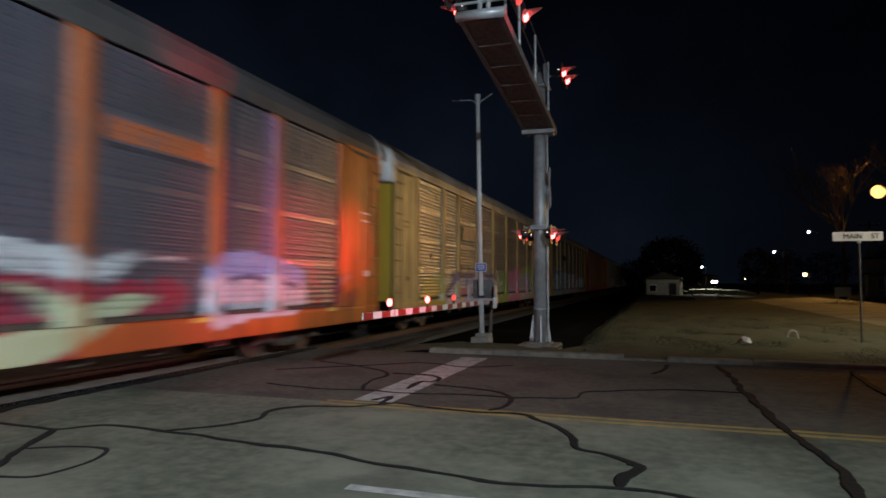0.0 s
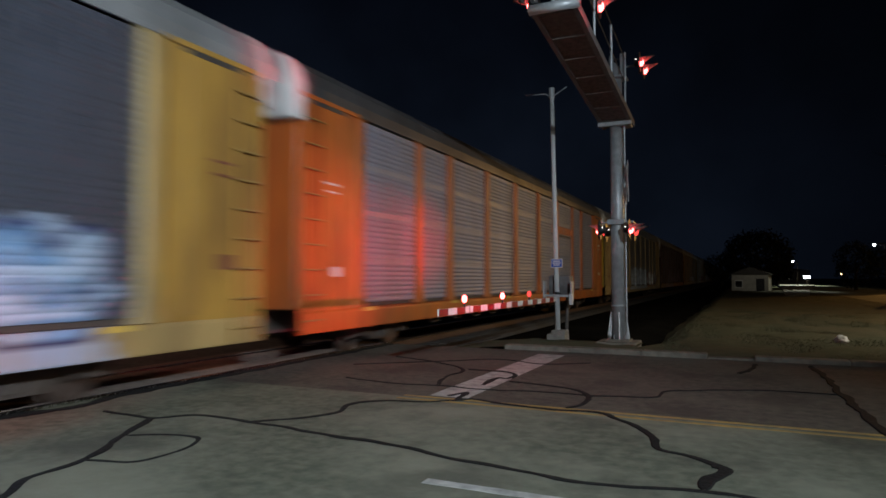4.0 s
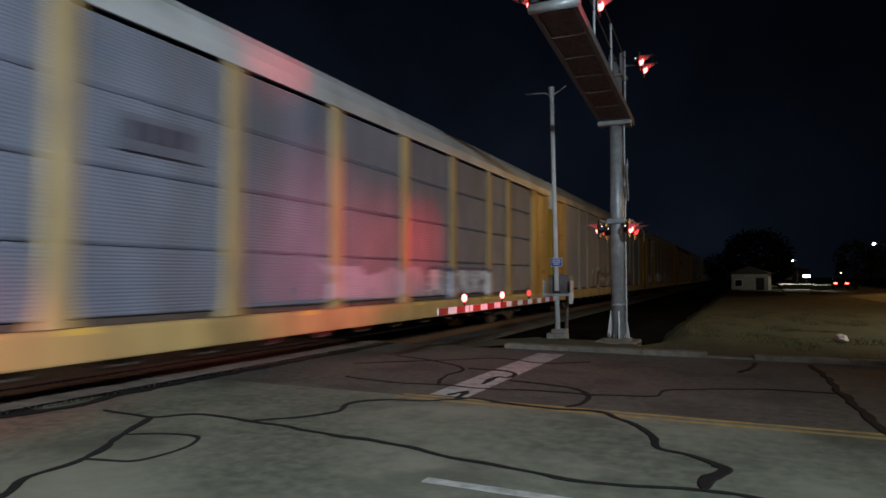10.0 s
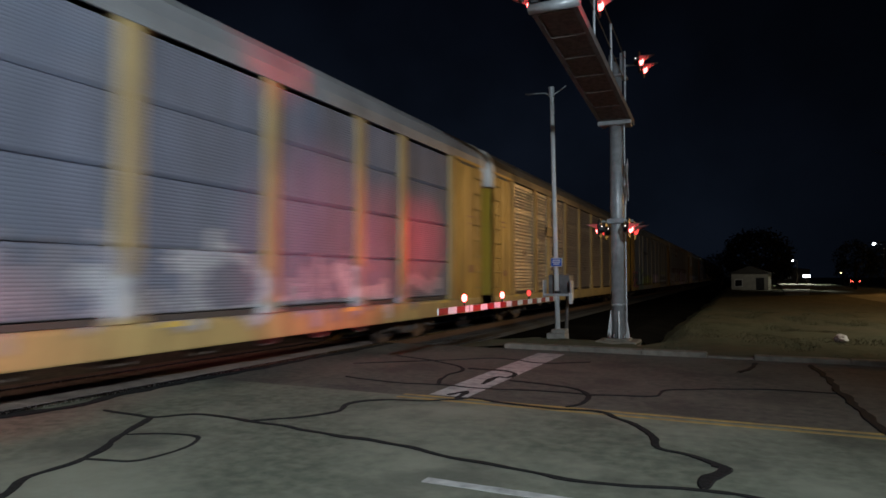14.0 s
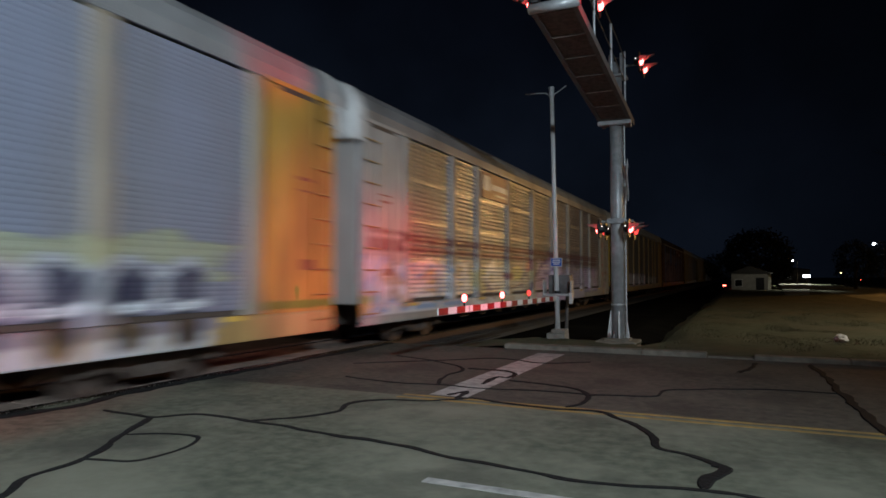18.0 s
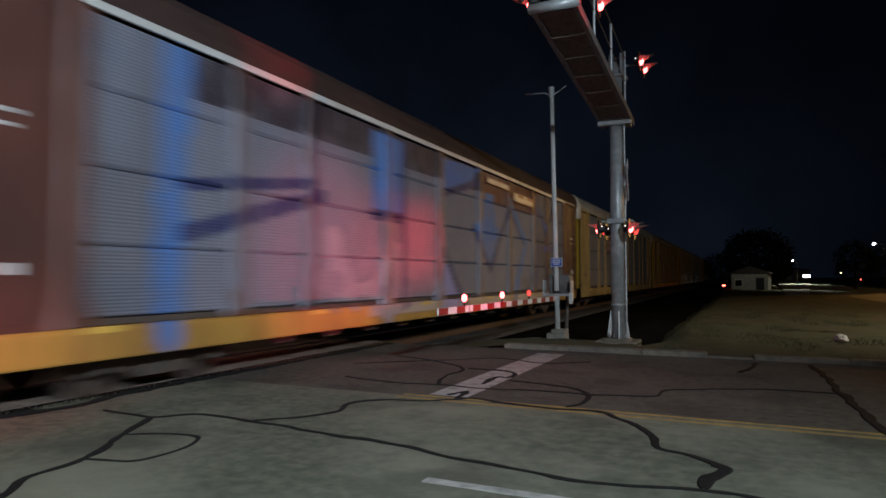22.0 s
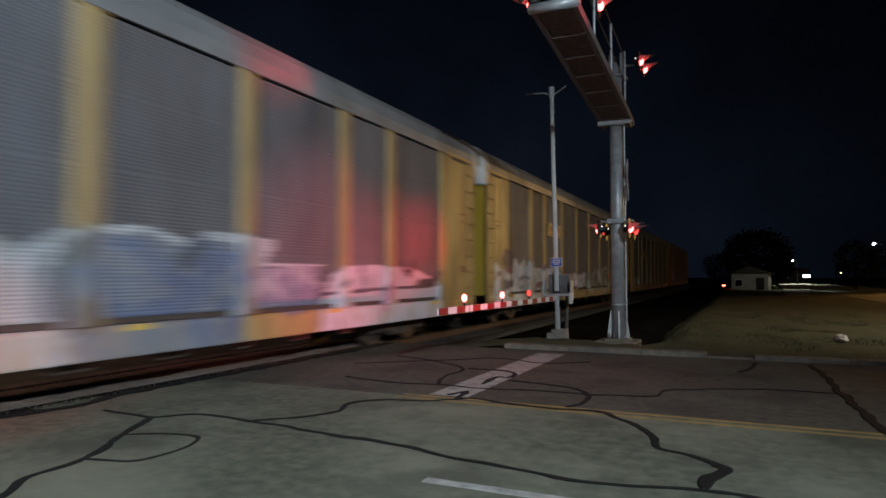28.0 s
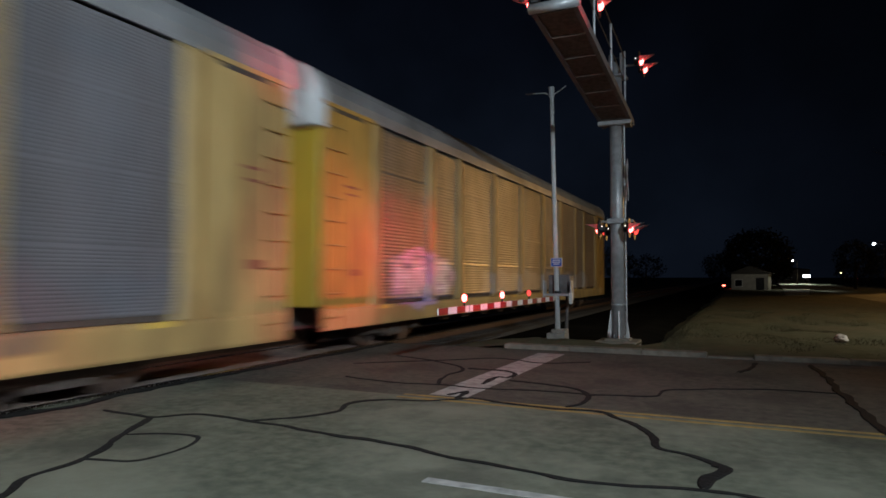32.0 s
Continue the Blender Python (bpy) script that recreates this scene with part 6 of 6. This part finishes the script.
        ("cloud", 19.0, 23.2, 0.5, 2.0, (0.40, 0.37, 0.48), 1.0), ("splash", 19.1, 23.0, 0.9, 2.0, 44, [(0.52, 0.48, 0.58), (0.20, 0.17, 0.28), (0.36, 0.32, 0.46), (0.14, 0.12, 0.18)], 0.5), ("blob", 20.4, 0.78, 0.4, 0.12, (0.42, 0.26, 0.06)), ("word", 23.0, 26.5, 0.85, 2.0, 3, (0.45, 0.45, 0.6), (0.2, 0.2, 0.4), LILAC_)] + [("splash", 27.7, 28.3, 1.3, 4.5, 22, [(0.42, 0.08, 0.10), (0.34, 0.12, 0.13)], 0.30), ("splash", 28.6, 28.9, 1.2, 4.5, 20, [(0.12, 0.11, 0.12)], 0.28), ("splash", 27.5, 29.2, 0.75, 1.2, 14, [(0.30, 0.20, 0.28), (0.5, 0.36, 0.12)], 0.4), ("blob", 1.6, 1.0, 0.9, 0.3, (0.55, 0.38, 0.05))],
         signs=[("maroon plate with a white emblem", 8.9, 11.25, 4.0, 4.82, "maroon", [(0.04, 0.28, 0.3, 0.85, "white"), (0.34, 0.95, 0.38, 0.6, "white"), (0.5, 0.9, 0.16, 0.24, "white")])]),
    spec(7, "yellow autorack freight car with a striped white plate and low graffiti", "yellow", "warm", "pale", False, False, paint=[
        ("cloud", 2.6, 7.0, 0.9, 1.7, (0.42, 0.42, 0.46), 0.8), ("blob", 6.9, 1.5, 0.9, 0.5, (0.30, 0.33, 0.46)), ("blob", 6.8, 1.1, 0.5, 0.5, (0.5, 0.45, 0.3)), ("cloud", 8.7, 18.0, 0.85, 1.65, (0.45, 0.42, 0.48), 0.85), ("word", 9.0, 17.8, 1.0, 1.75, 7, (0.5, 0.46, 0.52), (0.36, 0.28, 0.40), WHITE_), ("cloud", 19.0, 25.5, 0.95, 1.6, (0.44, 0.42, 0.42), 0.7)],
         signs=[("cream plate with a white striped shield", 6.1, 8.45, 3.15, 4.84, "cream", [(0.28, 0.75, 0.14, 0.9, "white"), (0.28, 0.75, 0.8, 0.87, "navy"), (0.28, 0.75, 0.68, 0.74, "navy"), (0.28, 0.75, 0.56, 0.62, "navy")])]),
    spec(8, "brown autorack freight car with large blue arrow graffiti", "brown", "cool", "brown", False, True, eave="white", sill="yellow", cap="brown", paint=[
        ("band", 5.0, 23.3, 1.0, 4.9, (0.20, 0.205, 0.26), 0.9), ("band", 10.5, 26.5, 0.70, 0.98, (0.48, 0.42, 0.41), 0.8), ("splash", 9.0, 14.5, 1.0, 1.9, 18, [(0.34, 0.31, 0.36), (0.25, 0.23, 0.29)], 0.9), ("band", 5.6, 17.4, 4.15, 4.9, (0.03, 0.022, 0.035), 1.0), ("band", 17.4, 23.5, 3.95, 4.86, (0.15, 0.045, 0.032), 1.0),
        ("line", 5.3, 0.8, 5.4, 4.7, 0.26, (0.07, 0.19, 0.48)), ("line", 5.6, 2.2, 8.9, 3.1, 0.14, DEEP_), ("line", 5.6, 2.9, 8.6, 3.3, 0.10, DEEP_),
        ("poly", [(10.7, 4.75), (12.1, 4.75), (12.1, 3.05), (10.7, 3.05)], (0.07, 0.19, 0.48)), ("band", 10.7, 12.2, 2.8, 3.05, DEEP_, 1.0), ("line", 12.2, 0.9, 12.2, 4.7, 0.10, DEEP_), ("poly", [(14.3, 4.75), (16.9, 4.8), (16.4, 4.4), (14.4, 3.9)], (0.07, 0.19, 0.48)), ("line", 14.4, 3.8, 16.9, 4.4, 0.10, DEEP_),
        ("poly", [(16.5, 3.1), (17.4, 3.4), (17.5, 4.2), (18.3, 4.2), (18.4, 3.2), (18.9, 3.2), (18.0, 1.85)], (0.07, 0.19, 0.48)), ("line", 16.5, 3.05, 18.0, 1.8, 0.10, DEEP_), ("line", 18.0, 1.8, 19.9, 4.0, 0.12, DEEP_), ("line", 19.9, 4.1, 21.7, 2.8, 0.17, (0.07, 0.19, 0.48)), ("line", 21.7, 2.8, 20.3, 0.75, 0.17, (0.07, 0.19, 0.48)), ("line", 19.9, 3.85, 21.5, 2.75, 0.07, DEEP_),
        ("poly", [(14.3, 0.74), (14.4, 2.3), (15.8, 0.72)], (0.35, 0.35, 0.62)), ("line", 14.4, 2.3, 15.9, 0.75, 0.10, DEEP_),
        ("line", 23.1, 1.2, 23.2, 4.6, 0.17, (0.09, 0.12, 0.32)), ("line", 23.3, 4.4, 24.4, 3.4, 0.15, (0.09, 0.12, 0.32)), ("line", 24.4, 3.4, 25.6, 4.5, 0.12, DEEP_), ("line", 25.8, 4.5, 25.8, 1.2, 0.16, (0.07, 0.10, 0.30)), ("band", 23.4, 26.0, 2.6, 2.8, (0.12, 0.1, 0.3), 0.9)],
         signs=[("white unreadable lettering", 17.6, 19.6, 4.48, 4.68, "brown", [(0.02 + 0.2 * i, 0.14 + 0.2 * i, 0.15, 0.85, "white") for i in range(5)]), ("white unreadable lettering", 20.2, 22.4, 4.18, 4.5, "brown", [(0.02 + 0.165 * i, 0.11 + 0.165 * i, 0.1, 0.95 if i in (0, 3) else 0.62, "white") for i in range(6)])]),
    spec(9, "yellow autorack freight car with pale panels and a red sign", "tan", "mid", "pale", False, True, signs=[("red sign with white unreadable lettering", 8.65, 10.85, 3.02, 3.88, "red", [(0.04 + 0.115 * i, 0.135 + 0.115 * i, 0.56, 0.84 if i == 0 else 0.76 + 0.03 * (i % 2), "pink") for i in range(8)] + [(0.04 + 0.115 * i, 0.135 + 0.115 * i, 0.18, 0.44 if i == 0 else 0.38 + 0.03 * (i % 2), "pink") for i in range(7)])]),
    spec(10, "bright yellow autorack freight car with shiny louvred sides", "bright", "cool", "grey", True, True, deep=0.04, post=0.2, signs=[("yellow plate with a white shield", 6.15, 8.4, 3.05, 4.86, "yellow", [(0.34, 0.62, 0.4, 0.84, "white"), (0.34, 0.62, 0.76, 0.8, "navy"), (0.34, 0.62, 0.66, 0.7, "navy"), (0.12, 0.88, 0.13, 0.18, "brown")])],
         paint=[("cloud", 8.5, 11.0, 0.95, 1.3, WHITE_, 0.7)]),
    spec(11, "faded yellow autorack freight car with white graffiti along its foot", "tan", "dull", "grey", False, False, paint=[
        ("cloud", 2.6, 6.9, 0.75, 1.9, (0.50, 0.5, 0.52), 0.9), ("cloud", 7.4, 14.6, 0.75, 1.85, (0.48, 0.47, 0.5), 0.85), ("word", 7.6, 14.4, 0.9, 1.95, 5, WHITE_, (0.36, 0.34, 0.38), (0.5, 0.5, 0.52)), ("cloud", 14.6, 16.3, 0.5, 1.9, (0.42, 0.43, 0.40), 0.95),
        ("poly", [(15.5, 1.85), (16.3, 2.2), (17.3, 2.27), (18.0, 2.12), (18.5, 2.28), (20.0, 2.2), (20.0, 2.1), (19.2, 1.4), (19.3, 0.5), (15.7, 0.5)], (0.50, 0.52, 0.54)),
        ("poly", [(16.0, 1.5), (16.35, 2.08), (17.3, 2.16), (18.0, 2.0), (18.5, 2.14), (19.2, 2.08), (19.25, 0.5), (16.3, 0.5)], (0.20, 0.225, 0.27)), ("splash", 16.4, 19.1, 0.9, 1.9, 26, [(0.15, 0.19, 0.30), (0.24, 0.26, 0.31), (0.11, 0.14, 0.27)], 0.8), ("path", [(16.05, 1.2), (16.1, 1.7), (16.4, 2.0)], 0.14, (0.10, 0.11, 0.12)), ("path", [(17.9, 1.75), (18.3, 2.05)], 0.12, (0.10, 0.11, 0.13)), ("blob", 16.45, 1.1, 0.3, 0.22, (0.10, 0.10, 0.11)),
        ("poly", [(19.2, 1.05), (19.3, 1.72), (21.2, 1.78), (21.2, 1.05)], (0.40, 0.34, 0.42)), ("path", [(19.6, 1.78), (21.3, 1.8)], 0.035, (0.55, 0.54, 0.56)), ("splash", 19.4, 21.1, 1.1, 1.65, 14, [(0.30, 0.24, 0.34), (0.5, 0.45, 0.5)], 0.5),
        ("poly", [(21.1, 0.5), (21.25, 1.1), (21.5, 1.55), (22.0, 1.78), (23.2, 1.84), (24.9, 1.82), (26.0, 1.6), (26.6, 1.35), (26.6, 0.5)], (0.62, 0.60, 0.66)), ("path", [(21.2, 1.25), (23.0, 1.3), (26.4, 1.36)], 0.035, (0.08, 0.05, 0.08)), ("path", [(21.15, 0.7), (21.3, 1.3), (21.6, 1.65)], 0.06, (0.08, 0.06, 0.1)), ("path", [(22.7, 1.82), (22.9, 1.4)], 0.09, (0.3, 0.26, 0.36)), ("poly", [(22.0, 1.42), (22.35, 1.42), (22.2, 1.56)], (0.06, 0.05, 0.09)), ("path", [(24.5, 1.88), (24.8, 1.62), (25.1, 1.9)], 0.10, (0.08, 0.05, 0.09)), ("blob", 25.8, 1.42, 0.5, 0.12, (0.05, 0.04, 0.06)), ("path", [(23.6, 0.9), (24.1, 1.6)], 0.12, (0.50, 0.30, 0.42)), ("path", [(26.2, 1.5), (26.6, 1.7)], 0.08, (0.08, 0.06, 0.1))],
         signs=[letters_sign("gold sign with dark unreadable lettering", 8.3, 10.1, 3.1, 3.68, "gold", "brown", 6)]),
    spec(12, "faded yellow autorack freight car with white and black graffiti", "tan", "dull", "grey", False, False, paint=[
        ("cloud", 1.6, 10.2, 0.55, 1.9, (0.62, 0.63, 0.68), 1.0), ("splash", 1.9, 10.0, 0.75, 1.8, 26, [(0.08, 0.09, 0.16), (0.30, 0.33, 0.46), WHITE_, (0.66, 0.68, 0.74)], 0.75), ("cloud", 3.7, 10.2, 1.3, 1.95, (0.52, 0.54, 0.62), 1.0), ("splash", 3.8, 7.0, 1.2, 1.9, 22, [(0.44, 0.49, 0.60), (0.56, 0.58, 0.64), (0.36, 0.41, 0.53)], 0.7), ("path", [(4.15, 1.2), (4.4, 1.5), (5.0, 1.58), (5.6, 1.5)], 0.06, (0.16, 0.19, 0.28)), ("blob", 4.58, 1.2, 0.18, 0.08, (0.10, 0.12, 0.18)), ("path", [(3.0, 1.22), (3.65, 1.36)], 0.11, (0.05, 0.06, 0.09)), ("path", [(6.6, 1.25), (7.3, 1.3)], 0.11, (0.16, 0.07, 0.12)), ("blob", 8.0, 1.36, 0.16, 0.13, (0.10, 0.05, 0.09)), ("path", [(8.7, 1.28), (9.3, 1.3), (9.6, 1.45)], 0.09, (0.04, 0.03, 0.05)), ("path", [(6.9, 1.98), (8.6, 1.96)], 0.05, (0.22, 0.10, 0.2)), ("path", [(9.0, 1.7), (9.6, 1.9)], 0.1, (0.2, 0.1, 0.22)), ("blob", 3.2, 2.12, 0.7, 0.42, (0.07, 0.05, 0.10)), ("blob", 3.3, 1.78, 0.5, 0.13, (0.18, 0.06, 0.14)), ("word", 10.6, 15.4, 0.95, 1.75, 5, (0.6, 0.52, 0.58), (0.2, 0.1, 0.12), WHITE_), ("cloud", 15.2, 20.0, 0.8, 1.85, (0.26, 0.27, 0.28), 0.9), ("blob", 20.6, 1.45, 1.5, 0.75, (0.42, 0.44, 0.42)), ("blob", 20.5, 1.4, 1.2, 0.6, (0.16, 0.17, 0.17)), ("splash", 15.4, 21.2, 0.85, 1.9, 22, [(0.40, 0.42, 0.42), (0.08, 0.08, 0.09), (0.24, 0.25, 0.25)], 0.8), ("cloud", 21.6, 24.6, 1.0, 1.7, ORANGE_, 0.9), ("word", 21.8, 24.4, 1.05, 1.6, 3, LIME_, RED_, ORANGE_)],
         signs=[letters_sign("gold sign with dark unreadable lettering", 8.1, 10.0, 3.25, 3.78, "gold", "brown", 6)]),
    spec(13, "faded yellow autorack freight car with grey panels and a gold sign", "tan", "dull", "grey", False, False, low=0.49, paint=[
        ("band", 6.4, 24.0, 0.72, 0.98, (0.17, 0.125, 0.085), 1.0), ("splash", 6.0, 16.0, 0.50, 0.72, 18, [(0.24, 0.15, 0.06), (0.18, 0.11, 0.05)], 0.4),
        ("cloud", 2.6, 5.6, 0.95, 1.5, (0.5, 0.46, 0.5), 0.9), ("cloud", 9.4, 13.0, 1.05, 1.5, (0.34, 0.32, 0.34), 0.6)],
         signs=[letters_sign("gold sign with dark unreadable lettering", 7.8, 9.6, 3.1, 3.66, "gold", "brown", 6)]),
    spec(14, "last yellow autorack freight car with a lilac graffito", "yellow", "dull", "grey", True, False, paint=[
        ("blob", 4.9, 1.55, 1.8, 0.72, LILAC_), ("word", 3.4, 6.5, 1.1, 2.05, 3, (0.55, 0.50, 0.66), (0.2, 0.18, 0.32), LILAC_), ("cloud", 9.0, 24.0, 1.0, 1.75, (0.33, 0.32, 0.36), 0.6)]),
]
for s in CARS:
    TRAIN.append((autorack(s), s["k"]))

def motions():
    for car, k in TRAIN:
        rows = []
        for t in range(-1, 34):
            y = 9.5 + SPEED * (32 - t) + (k - 14) * LENGTH + drift(t)
            rows.append((t, pose(TRACK, y, 0.04)))
        walk(car, rows)
    # wheels roll on the rail: one turn table for each axle place, used by all alike
    first = {}
    for ob, dy in WHEELS:
        if dy not in first:
            step = SPEED / FPS / 0.42
            walk(ob, [(i / FPS, Matrix.Translation((0, dy, 0.44)) @ Matrix.Rotation(step * i, 4, "X")) for i in range(-1, 962)])
            first[dy] = ob
        else:
            src = first[dy].animation_data
            ob.rotation_mode = "QUATERNION"
            ad = ob.animation_data_create()
            ad.action = src.action
            ad.action_slot = src.action_slot
    places = ((-1, 12.0, 4.0), (0, 11.5, 12.0), (1, 10.8, 20.5), (2, 10.2, 29.0), (4, 9.4, 46.0), (5.5, 9.3, 60.0), (7, 10.0, 73.0), (8, 10.7, 83.0), (9, 11.8, 94.0), (10, 12.0, 100.0), (10.6, 12.6, 105.0), (11.2, 15.2, 112.0), (12, 17.2, 124.0), (16, 23.0, 167.0), (32, 45.0, 328.0), (33, 46.0, 336.0))
    walk(CAR, [(t, pose(x, y, 0, 0, 0, -4)) for t, x, y in places])
    # slides sideways so that, from the camera, one red lamp shows beside the shed
    walk(RED_LIGHT_CAR, [(t, pose(x, 95.0, -0.3)) for t, x in ((-1, 1.4), (0, 1.4), (15.5, 1.4), (16.5, 0.8), (17.5, -0.8), (18.3, -1.35), (19, -1.35), (33, -1.35))])


motions()
